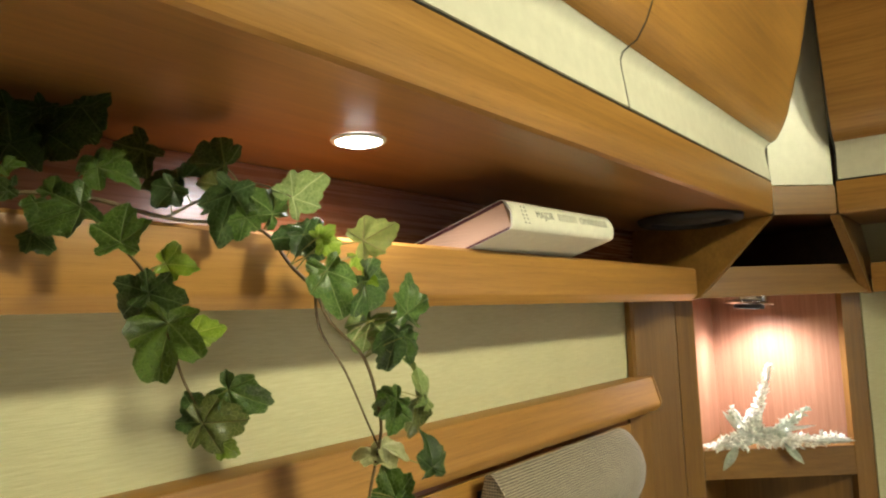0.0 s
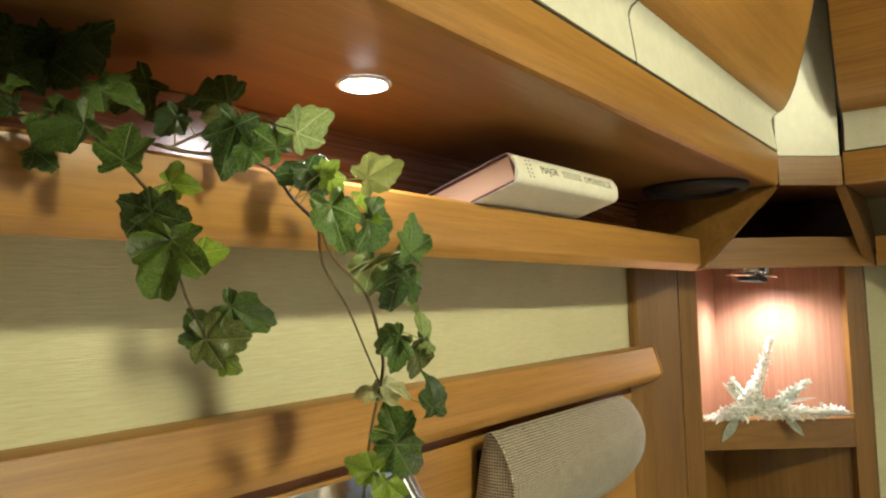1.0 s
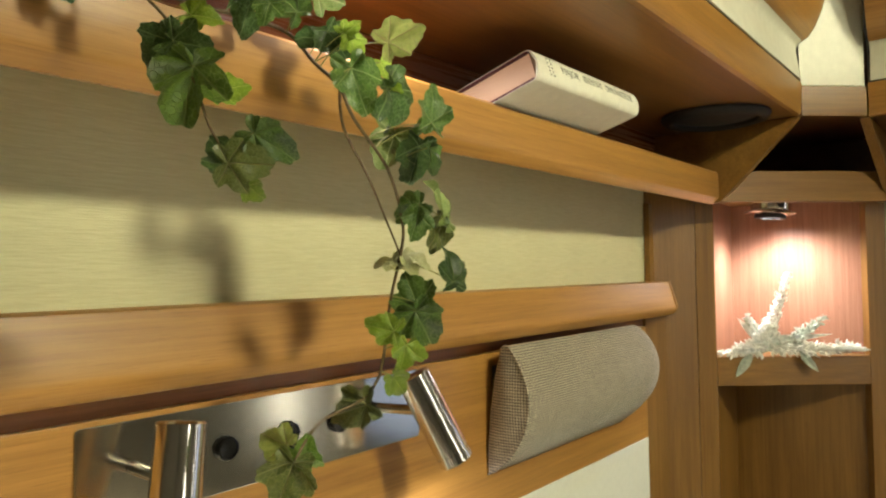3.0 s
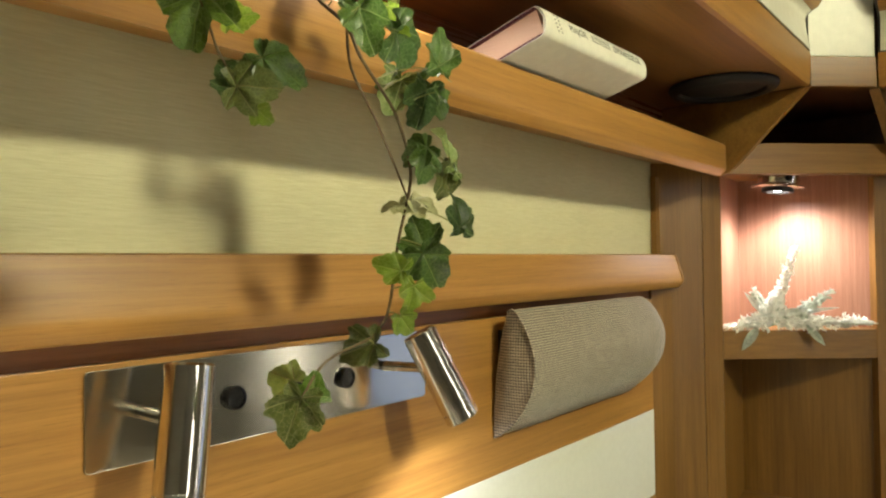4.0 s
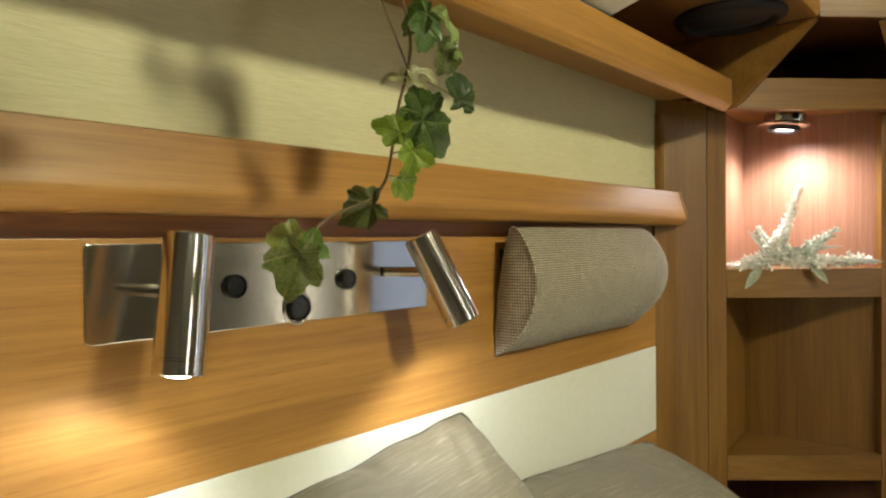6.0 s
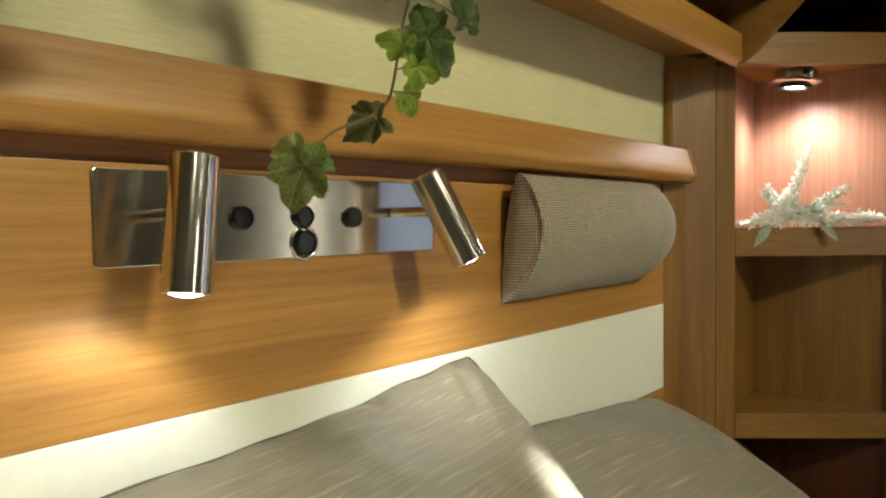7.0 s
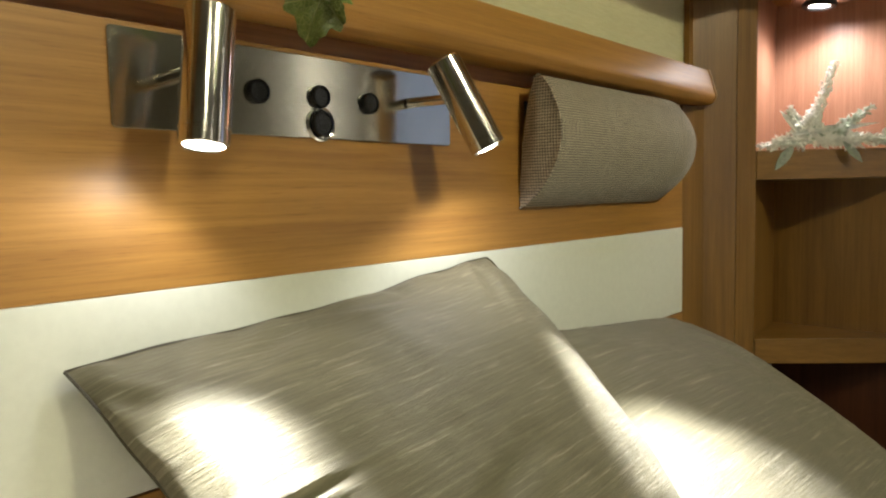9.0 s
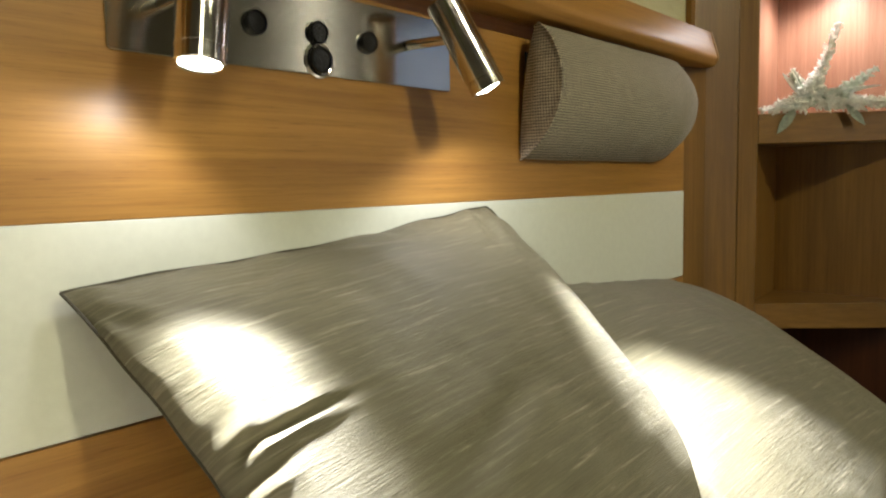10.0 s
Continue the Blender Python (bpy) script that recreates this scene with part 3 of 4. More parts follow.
SPINE = [(0.006, -0.0006), (0.0016, 0.0008), (-0.0010, 0.0045), (-0.0030, 0.010), (-0.0038, TB / 2), (-0.0030, TB - 0.010), (-0.0010, TB - 0.0045), (0.0016, TB - 0.0008), (0.006, TB + 0.0006)]
jk = book_part("dust_jacket", prism([(-0.0004, y, z) for y, z in [(WB - 0.001, -0.0006)] + SPINE + [(WB - 0.001, TB + 0.0006), (WB - 0.001, TB + 0.0002), (0.006, TB + 0.0002), (0.0026, TB - 0.0016), (-0.0022, TB / 2), (0.0026, 0.0016), (0.006, -0.0002), (WB - 0.001, -0.0002)]], (LB + 0.0008, 0, 0)), jacket, "pale grey-cream dust jacket")
ink = plain("grey_ink", (0.10, 0.10, 0.07), 0.6)


def lettering(text, size, m, mat, parent):
    cu = bpy.data.curves.new("letters", "FONT")
    cu.body, cu.size, cu.extrude = text, size, 0.00012
    tmp = bpy.data.objects.new("letters", cu)
    me = bpy.data.meshes.new_from_object(tmp)
    bpy.data.objects.remove(tmp)
    me.transform(m)
    me.materials.append(mat)
    ob = new("title", me)
    ob.parent = parent
    return tagged(ob, "dark grey spine lettering")


SPM = BM @ Matrix.Translation((0, -0.0043, 0)) @ pose(0, 0, 0, 88, 0, 0)
lettering("MAJOR", 0.0120, SPM @ Matrix.Translation((0.049, 0.0125, 0)) @ Matrix.Diagonal((1.02, 1.0, 1, 1)), ink, jk)
lettering("OMV\u00c4NDELSE", 0.0120, SPM @ Matrix.Translation((0.151, 0.0125, 0)) @ Matrix.Diagonal((0.98, 1.0, 1, 1)), ink, jk)
rnd = random.Random(4)
bars = bmesh.new()
x = 0.0985
for k in range(6):
    wid = rnd.uniform(0.0070, 0.0084)
    for dx in (0.0, rnd.uniform(0.45, 0.62)):
        bmesh.ops.create_cube(bars, size=1.0, matrix=SPM @ Matrix.Translation((x + wid * (0.1 + dx), 0.0168, 0)) @ Matrix.Diagonal((0.0008, 0.0086, 0.0003, 1)))
    x += wid
part("title_bars", bars, ink, jk, "unreadable title printed in grey")
bars = bmesh.new()
for row in range(2):
    for k in range(5):
        bmesh.ops.create_cube(bars, size=1.0, matrix=SPM @ Matrix.Translation((0.021 + row * 0.007, 0.005 + k * 0.0045, 0)) @ Matrix.Diagonal((0.0024, 0.0018, 0.0003, 1)))
part("author_bars", bars, ink, jk, "small unreadable print in grey")

# ---- frosted star decoration ----
frost = plain("frosted_white", (0.88, 0.88, 0.82), 0.9, grain=0.12, size=300, relief=0.5)
sage = plain("sage_leaf", (0.50, 0.56, 0.47), 0.7, grain=0.3, size=150, relief=0.5)
star = thing("star_decoration", "frosted white artificial sprig star on the niche shelf", "decoration")


def sprig(a, b, r, seed, clumps, taper=0.8, mat=frost, name="sprig"):
    """A frosted flower spike from a to b: a plump tapering core wrapped in small curled petals."""
    rg = random.Random(seed)
    a, b = Vector(a), Vector(b)
    d = b - a
    w = d.normalized()
    u = w.orthogonal().normalized()
    v = w.cross(u)
    steps = [k / 7 for k in range(8)]
    bend = [u * rg.uniform(-0.10, 0.10) * r + v * rg.uniform(-0.10, 0.10) * r for _ in steps]
    bm = tube([a + d * q + o for q, o in zip(steps, bend)], [r * (1 - q * taper) * rg.uniform(0.28, 0.42) for q in steps], 8)
    for k in range(clumps):
        s = (k + rg.random()) / clumps
        ang = k * 2.4 + rg.uniform(-0.5, 0.5)
        out = u * math.cos(ang) + v * math.sin(ang)
        wide = r * (1 - s * taper) * rg.uniform(0.55, 1.0)
        c = a + d * s + out * wide * 0.62
        for j in range(rg.randint(6, 9)):
            way = (out * rg.uniform(0.2, 1.0) + w * rg.uniform(0.3, 1.6) + Vector((rg.uniform(-1, 1), rg.uniform(-1, 1), rg.uniform(-1, 1))) * 0.6).normalized()
            size = rg.uniform(0.006, 0.0175) * (1 - 0.5 * s)
            side = way.orthogonal().normalized()
            side.rotate(Matrix.Rotation(rg.uniform(0, 6.28), 3, way))
            lift = way.cross(side) * size * 0.22
            base, mid, tip = c, c + way * size * 0.55 + lift, c + way * size
            vs = [bm.verts.new(q) for q in (base, mid + side * size * 0.20, tip + side * size * 0.07, tip - side * size * 0.07, mid - side * size * 0.20, mid - lift * 1.6)]
            for f in ((0, 1, 5), (1, 2, 5), (2, 3, 5), (3, 4, 5), (4, 0, 5), (0, 4, 3, 2, 1)):
                bm.faces.new([vs[i] for i in f])
    bmesh.ops.recalc_face_normals(bm, faces=bm.faces)
    return part(name, bm, mat, star, smooth=False)


sprig((1.060, -0.152, 0.985), (1.094, -0.195, 1.134), 0.020, 1, 84, 0.82)
sprig((1.064, -0.154, 1.000), (1.050, -0.130, 1.052), 0.011, 8, 24, 0.5)
sprig((1.060, -0.150, 0.996), (1.030, -0.112, 0.990), 0.018, 2, 46, 0.35)
sprig((1.034, -0.120, 0.984), (1.0105, -0.089, 0.985), 0.008, 12, 14)
sprig((1.070, -0.170, 1.000), (1.100, -0.218, 0.990), 0.018, 10, 50, 0.35)
sprig((1.092, -0.210, 0.993), (1.140, -0.272, 0.990), 0.016, 3, 50, 0.40)
sprig((1.132, -0.262, 0.995), (1.165, -0.304, 0.992), 0.010, 14, 20, 0.75)
sprig((1.084, -0.196, 1.004), (1.126, -0.250, 1.050), 0.013, 4, 30, 0.85, sage)
sprig((1.064, -0.160, 0.990), (1.068, -0.162, 1.046), 0.019, 9, 40, 0.5)


def sage_leaf(a, b, w, mat=sage):
    a, b = Vector(a), Vector(b)
    d = b - a
    side = d.cross(Vector((-0.8, -0.6, 0.3))).normalized() * w
    up = side.cross(d).normalized() * w * 0.35
    bm = bmesh.new()
    rows = []
    for s, k in ((0, 0.12), (0.2, 0.75), (0.45, 1.0), (0.7, 0.8), (0.9, 0.35), (1, 0.03)):
        p = a + d * s
        rows.append([bm.verts.new(p + side * k * q + up * (abs(q) - 0.4) * k) for q in (-1, -0.5, 0, 0.5, 1)])
    for r0, r1 in zip(rows, rows[1:]):
        for k in range(4):
            bm.faces.new((r0[k], r0[k + 1], r1[k + 1], r1[k]))
    bmesh.ops.solidify(bm, geom=bm.faces, thickness=0.0008)
    part("leaf", bm, mat, star, "grey-green frosted leaf" if mat is sage else "silvery frosted leaf")


silver = plain("silvery_leaf", (0.72, 0.75, 0.70), 0.75, grain=0.2, size=200, relief=0.5)
sage_leaf((1.034, -0.138, 1.004), (1.118, -0.262, 1.020), 0.006, silver)
sage_leaf((1.046, -0.152, 0.990), (1.020, -0.118, 0.987), 0.005, silver)
sage_leaf((1.052, -0.150, 1.004), (1.036, -0.118, 1.050), 0.006, silver)
sage_leaf((1.060, -0.168, 1.014), (1.100, -0.232, 1.012), 0.006, silver)
sage_leaf((1.110, -0.262, 0.994), (1.160, -0.318, 0.990), 0.005, silver)
sage_leaf((1.060, -0.150, 1.010), (1.046, -0.126, 1.052), 0.008)
sage_leaf((1.046, -0.140, 0.986), (1.022, -0.116, 0.940), 0.009)
sage_leaf((1.056, -0.150, 0.984), (1.064, -0.178, 1.022), 0.012)
sage_leaf((1.086, -0.212, 0.988), (1.102, -0.240, 0.950), 0.008)
sage_leaf((1.080, -0.190, 1.000), (1.112, -0.236, 1.034), 0.008)
sage_leaf((1.050, -0.152, 1.004), (1.090, -0.205, 1.006), 0.007)

# ---- bed and pillows ----


def satin(name, colour, turn):
    """Slubbed dupion silk: bright thin streaks along the weft."""
    m, nt, b = material(name)
    slub = node(nt, "ShaderNodeTexNoise", Scale=1.0, Detail=5.0, Roughness=0.72)
    link(nt, mapped(nt, (9, 300, 1), "UV", (0, 0, turn)), slub.inputs["Vector"])
    fine = node(nt, "ShaderNodeTexNoise", Scale=1.0, Detail=3.0, Roughness=0.7)
    link(nt, mapped(nt, (30, 900, 1), "UV", (0, 0, turn)), fine.inputs["Vector"])
    add = nt.nodes.new("ShaderNodeMath")
    add.operation = "ADD"
    link(nt, slub.outputs[0], add.inputs[0])
    link(nt, fine.outputs[0], add.inputs[1])
    long_slub = node(nt, "ShaderNodeTexNoise", Scale=1.0, Detail=4.0, Roughness=0.75)
    link(nt, mapped(nt, (9, 170, 1), "UV", (0, 0, turn)), long_slub.inputs["Vector"])
    c = ramp(nt, slub.outputs[0], [(0.34, [q * 0.80 for q in colour]), (0.56, colour), (0.70, [q * 1.35 for q in colour]), (0.8, [q * 1.8 for q in colour])])
    mx = nt.nodes.new("ShaderNodeMix")
    mx.data_type = "RGBA"
    msk = ramp(nt, long_slub.outputs[0], [(0.565, (0, 0, 0)), (0.69, (1, 1, 1))])
    link(nt, msk, mx.inputs[0])
    link(nt, c, mx.inputs[6])
    mx.inputs[7].default_value = (colour[0] * 1.9, colour[1] * 1.95, colour[2] * 2.2, 1)
    link(nt, mx.outputs[2], b.inputs["Base Color"])
    rr = nt.nodes.new("ShaderNodeMapRange")
    rr.inputs["To Min"].default_value, rr.inputs["To Max"].default_value = 0.40, 0.62
    link(nt, fine.outputs[0], rr.inputs[0])
    link(nt, rr.outputs[0], b.inputs["Roughness"])
    b.inputs["Specular IOR Level"].default_value = 0.24
    b.inputs["Anisotropic"].default_value = 0.75
    b.inputs["Anisotropic Rotation"].default_value = 0.25
    tan = nt.nodes.new("ShaderNodeTangent")
    tan.direction_type = "UV_MAP"
    link(nt, tan.outputs[0], b.inputs["Tangent"])
    b.inputs["Sheen Weight"].default_value = 0.06
    b.inputs["Sheen Roughness"].default_value = 0.4
    bump(nt, b, add.outputs[0], 0.75, 0.0010)
    return m


def pillow(name, label, a, b, v, side, fat_front, fat_back, mat, folds, seed, spread=0.0, pull=(0.09, 0.0), flare=0.0):
    """A square cushion whose upper edge runs from a to b and which spreads along v."""
    a, b, v = Vector(a), Vector(b), Vector(v).normalized()
    u = (b - a).normalized()
    long_ = (b - a).length
    v = (v - u * v.dot(u)).normalized()
    nrm = u.cross(v)
    if nrm.z < 0:
        nrm = -nrm
    N = 170
    th = thing(name, label, "pillow", "pillows on the bed")

    def place(i, j, face):
        s, t = i / N, j / N
        p, q = 2 * s - 1, 2 * t - 1
        ss = 0.5 + 0.5 * p * (1 - pull[0] * (1 - q * q) * (1 if p < 0 or not flare else 0.3))
        tt = 0.5 + 0.5 * q * (1 - pull[1] * (1 - p * p))
        ss += flare * tt * ss ** 3
        near = abs(p * q) ** 4
        ss -= 0.5 * p * 0.05 * near
        tt -= 0.5 * q * 0.05 * near
        ss -= spread * tt * (1 - ss)
        ss += 0.006 * noise.noise((t * 9, seed, 0.0)) * abs(p) ** 6
        tt += 0.006 * noise.noise((s * 9, seed, 4.0)) * abs(q) ** 6
        prof = max(0.0, (1 - abs(p) ** 2.6)) ** 0.52 * max(0.0, (1 - abs(q) ** 2.4)) ** (0.85 if q < 0 else 0.55)
        h = (fat_front if face > 0 else fat_back) * prof
        edge = min(1.0, 3.2 * (1 - max(abs(p), abs(q))))
        pt = Vector((s * 5, t * 5, seed + face * 3))
        h += face and edge * (0.004 * noise.noise(pt) + 0.0016 * noise.noise(pt * 3.1)) * (1 if face > 0 else 0.5)
        rim = (1 - max(abs(p), abs(q)))
        h += 0.0032 * math.sin(38 * (s + t * 0.3) + 4 * noise.noise(pt * 1.7)) * max(0, 1 - rim * 9) * min(1, rim * 60)
        if face > 0:
            for (fs, ft, ang, wide, long2, deep) in folds:
                dx, dy = s - fs, t - ft
                ca, sa = math.cos(radians(ang)), math.sin(radians(ang))
                al, ac = dx * ca + dy * sa, -dx * sa + dy * ca
                ac += 0.008 * math.sin(al * 14)
                k = math.exp(-(al / long2) ** 2)
                h += deep * k * (-math.exp(-(ac / wide) ** 2) + 0.8 * math.exp(-((ac - 1.7 * wide) / wide) ** 2) + 0.4 * math.exp(-((ac + 1.9 * wide) / wide) ** 2))
            return a + u * long_ * ss + v * side * tt + nrm * h
        return a + u * long_ * ss + v * side * tt - nrm * h

    bm = bmesh.new()
    uvl = bm.loops.layers.uv.new("UVMap")
    grids = []
    for face in (1, -1):
        g = [[None] * (N + 1) for _ in range(N + 1)]
        for i in range(N + 1):
            for j in range(N + 1):
                if face < 0 and (i in (0, N) or j in (0, N)):
                    g[i][j] = grids[0][i][j]
                else:
                    g[i][j] = bm.verts.new(place(i, j, face))
        grids.append(g)
        for i in range(N):
            for j in range(N):
                q = [(i, j), (i + 1, j), (i + 1, j + 1), (i, j + 1)]
                if face < 0:
                    q = q[::-1]
                f = bm.faces.new([g[x][y] for x, y in q])
                for lp, (x, y) in zip(f.loops, q):
                    lp[uvl].uv = (x / N * 0.48, y / N * 0.48)
    cover = part("cover", bm, mat, th)
    rim_pts = [place(i, 0, 0) for i in range(0, N + 1, 3)] + [place(N, j, 0) for j in range(3, N + 1, 3)]
    rim_pts += [place(i, N, 0) for i in range(N - 3, -1, -3)] + [place(0, j, 0) for j in range(N - 3, 2, -3)]
    part("seam", tube(rim_pts + rim_pts[:1], [0.0012] * (len(rim_pts) + 1), 6), seam_silk, th, "stitched edge seam")
    return th


silk = satin("taupe_slub_satin", (0.146, 0.132, 0.084), 4)
# Seam satin darkened to stand in for shade along the pillow edges.
seam_silk = satin("shaded_seam_satin", (0.060, 0.053, 0.034), 4)
V1 = (0.02, -math.cos(radians(48)), -math.sin(radians(48)))
pillow("pillow", "taupe slubbed satin pillow leaning on the headboard", (-0.181, -0.005, 0.8005), (0.311, -0.005, 0.8440), V1, 0.47, 0.078, 0.048, silk,
       [(0.120, 0.368, 8, 0.009, 0.085, 0.0056), (0.025, 0.352, -30, 0.013, 0.045, -0.0050), (0.022, 0.412, -2, 0.013, 0.045, 0.0060), (0.42, 0.52, -12, 0.03, 0.14, 0.004), (0.02, 0.09, 55, 0.020, 0.05, 0.004), (0.56, 0.05, 12, 0.022, 0.07, 0.005), (0.30, 0.08, -20, 0.02, 0.06, 0.003), (0.86, 0.10, -50, 0.02, 0.08, 0.004)], 3.0, flare=0.004, pull=(0.20, 0.075))
V2 = (math.cos(radians(30)) * math.sin(radians(10)), -math.cos(radians(30)) * math.cos(radians(10)), -math.sin(radians(30)))
pillow("pillow", "taupe slubbed satin pillow lying beside the shelves", (0.312, -0.020, 0.737), (0.805, -0.020, 0.692), V2, 0.47, 0.062, 0.030, silk,
       [(0.75, 0.3, 60, 0.02, 0.15, 0.004)], 9.0, spread=0.24, pull=(0.03, 0.02))

bed = thing("bed", "wide bed with a cream fitted mattress cover", "bed")
# Unseen cover, made pale so that it bounces light onto the wall.
bedcloth = weave("cream_bedcloth", (0.56, 0.50, 0.37), 0.0018, "X", "Y")
part("mattress", box(-1.2, 0.876, -1.95, -0.006, 0.26, 0.455, 0.02), bedcloth, bed)
part("base", box(-1.18, 0.870, -1.93, -0.010, 0.0, 0.259, 0.004), wood_x, bed)

# ---- ceiling lamp and window outside the view ----
# Unseen lamps: the first follows the cast shadows, the other two are added fills.
for lx, ly in ((0.20, -1.42), (-0.75, -1.55), (0.80, -1.60)):
    unseen_ceiling_lamp = thing("unseen_ceiling_lamp", "unseen round lit ceiling lamp with a warm diffuser", "lamp", "ceiling lamps", at=(lx, ly, 1.96))
    CL = pose(lx, ly, 1.96)
    part("rim", lathe([(0.095, 0.0), (0.112, 0.0), (0.112, -0.012), (0.097, -0.014)], CL, ring=True), chrome, unseen_ceiling_lamp, "metal rim")
    part("diffuser", lathe([(0.096, -0.002), (0.09, -0.012), (0.05, -0.018), (0.001, -0.020)], CL), lamp_glow, unseen_ceiling_lamp, "warm glowing diffuser")
# Unseen glowing strips, added to put bright streaks on the chrome.
for sx, sy, turn, half in ((0.14, -2.585, 0, 0.050), (1.283, -1.58, 90, 0.014)):
    strip = thing("reflection_strip", "upright glowing strip added for the chrome to mirror", "lamp", "wall light strips", at=(sx, sy, 1.15))
    for nm, wide, deep, mt in (("housing", half + 0.018, 0.010, chrome), ("diffuser", half, 0.016, strip_glow)):
        bm = box(-wide, wide, -deep, deep, -0.62, 0.62, 0.002)
        bmesh.ops.transform(bm, matrix=pose(sx, sy, 1.15, 0, 0, turn), verts=bm.verts)
        part(nm, bm, mt, strip)
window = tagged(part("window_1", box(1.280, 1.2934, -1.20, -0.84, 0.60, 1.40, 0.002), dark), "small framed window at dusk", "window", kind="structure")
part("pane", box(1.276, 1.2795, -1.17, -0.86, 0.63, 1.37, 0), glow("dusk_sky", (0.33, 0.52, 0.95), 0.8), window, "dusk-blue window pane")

# ---- ivy ----


def leaf_material(name, deep, light, vein, rough=0.36):
    m, nt, b = material(name)
    tc = nt.nodes.new("ShaderNodeTexCoord")
    sep = nt.nodes.new("ShaderNodeSeparateXYZ")
    link(nt, tc.outputs["Object"], sep.inputs[0])

    def calc(op, x, y=None):
        n = nt.nodes.new("ShaderNodeMath")
        n.operation = op
        for k, q in enumerate((x, y)):
            if q is None:
                continue
            if isinstance(q, (int, float)):
                n.inputs[k].default_value = q
            else:
                link(nt, q, n.inputs[k])
        return n.outputs[0]

    ax = calc("ABSOLUTE", sep.outputs[0])
    ang = calc("ARCTAN2", ax, sep.outputs[1])
    rad = calc("SQRT", calc("ADD", calc("MULTIPLY", sep.outputs[0], sep.outputs[0]), calc("MULTIPLY", sep.outputs[1], sep.outputs[1])))
    near = None
    for a0 in (0.0, 0.98, 2.05):
        d = calc("ABSOLUTE", calc("SUBTRACT", ang, a0))
        near = d if near is None else calc("MINIMUM", near, d)
    dist = calc("MULTIPLY", near, rad)
    main = calc("SUBTRACT", 1.0, calc("MINIMUM", calc("MULTIPLY", dist, 46.0), 1.0))
    vor = nt.nodes.new("ShaderNodeTexVoronoi")
    vor.feature = "DISTANCE_TO_EDGE"
    vor.inputs["Scale"].default_value = 9.0
    link(nt, tc.outputs["Object"], vor.inputs["Vector"])
    net = calc("MULTIPLY", calc("SUBTRACT", 1.0, calc("MINIMUM", calc("MULTIPLY", vor.outputs[0], 16.0), 1.0)), 0.45)
    veins = calc("MAXIMUM", main, net)
    blot = node(nt, "ShaderNodeTexNoise", Scale=5.5, Detail=8.0, Roughness=0.85)
    link(nt, tc.outputs["Object"], blot.inputs["Vector"])
    base = ramp(nt, blot.outputs[0], [(0.35, deep), (0.65, light)])
    mx = nt.nodes.new("ShaderNodeMix")
    mx.data_type = "RGBA"
    link(nt, veins, mx.inputs[0])
    link(nt, base, mx.inputs[6])
    mx.inputs[7].default_value = (*vein, 1)
    info = nt.nodes.new("ShaderNodeObjectInfo")
    hsv = nt.nodes.new("ShaderNodeHueSaturation")
    vr = nt.nodes.new("ShaderNodeMapRange")
    vr.inputs["To Min"].default_value, vr.inputs["To Max"].default_value = 0.75, 1.25
    link(nt, info.outputs["Random"], vr.inputs[0])
    link(nt, vr.outputs[0], hsv.inputs["Value"])
    link(nt, mx.outputs[2], hsv.inputs["Color"])
    link(nt, hsv.outputs[0], b.inputs["Base Color"])
    b.inputs["Roughness"].default_value = rough
    b.inputs["Specular IOR Level"].default_value = 0.5 if rough < 0.5 else 0.3
    tr = nt.nodes.new("ShaderNodeBsdfTranslucent")
    link(nt, hsv.outputs[0], tr.inputs[0])
    ms = nt.nodes.new("ShaderNodeMixShader")
    ms.inputs[0].default_value = 0.28
    out = nt.nodes["Material Output"]
    link(nt, b.outputs[0], ms.inputs[1])
    link(nt, tr.outputs[0], ms.inputs[2])
    link(nt, ms.outputs[0], out.inputs[0])
    bump(nt, b, calc("SUBTRACT", 1.0, veins), 1.0, 0.0018)
    return m


LEAF = {
    "deep": leaf_material("ivy_deep_green", (0.018, 0.040, 0.009), (0.060, 0.112, 0.024), (0.17, 0.24, 0.085)),
    "glossy": leaf_material("ivy_glossy_green", (0.022, 0.052, 0.014), (0.062, 0.118, 0.030), (0.19, 0.26, 0.10), rough=0.22),
    "mid": leaf_material("ivy_mid_green", (0.032, 0.072, 0.011), (0.105, 0.190, 0.032), (0.25, 0.34, 0.110)),
    "bright": leaf_material("ivy_bright_green", (0.050, 0.105, 0.012), (0.150, 0.240, 0.036), (0.27, 0.36, 0.10)),
    "pale": leaf_material("ivy_pale_veined", (0.090, 0.150, 0.030), (0.25, 0.31, 0.10), (0.38, 0.43, 0.17), rough=0.5),
    "cream": leaf_material("ivy_cream", (0.34, 0.36, 0.16), (0.58, 0.57, 0.30), (0.40, 0.42, 0.18), rough=0.5),
    "lime": leaf_material("ivy_lime", (0.14, 0.24, 0.016), (0.27, 0.38, 0.040), (0.42, 0.50, 0.12)),
    "gold": leaf_material("ivy_yellow", (0.18, 0.23, 0.045), (0.34, 0.37, 0.10), (0.22, 0.16, 0.06)),
    "olive": leaf_material("ivy_olive", (0.050, 0.078, 0.014), (0.145, 0.165, 0.040), (0.30, 0.30, 0.11)),
}
stem_mat = plain("ivy_stem", (0.120, 0.085, 0.036), 0.85, grain=0.35, size=220)
petiole_mat = plain("ivy_petiole", (0.24, 0.24, 0.07), 0.5, grain=0.3, size=220)


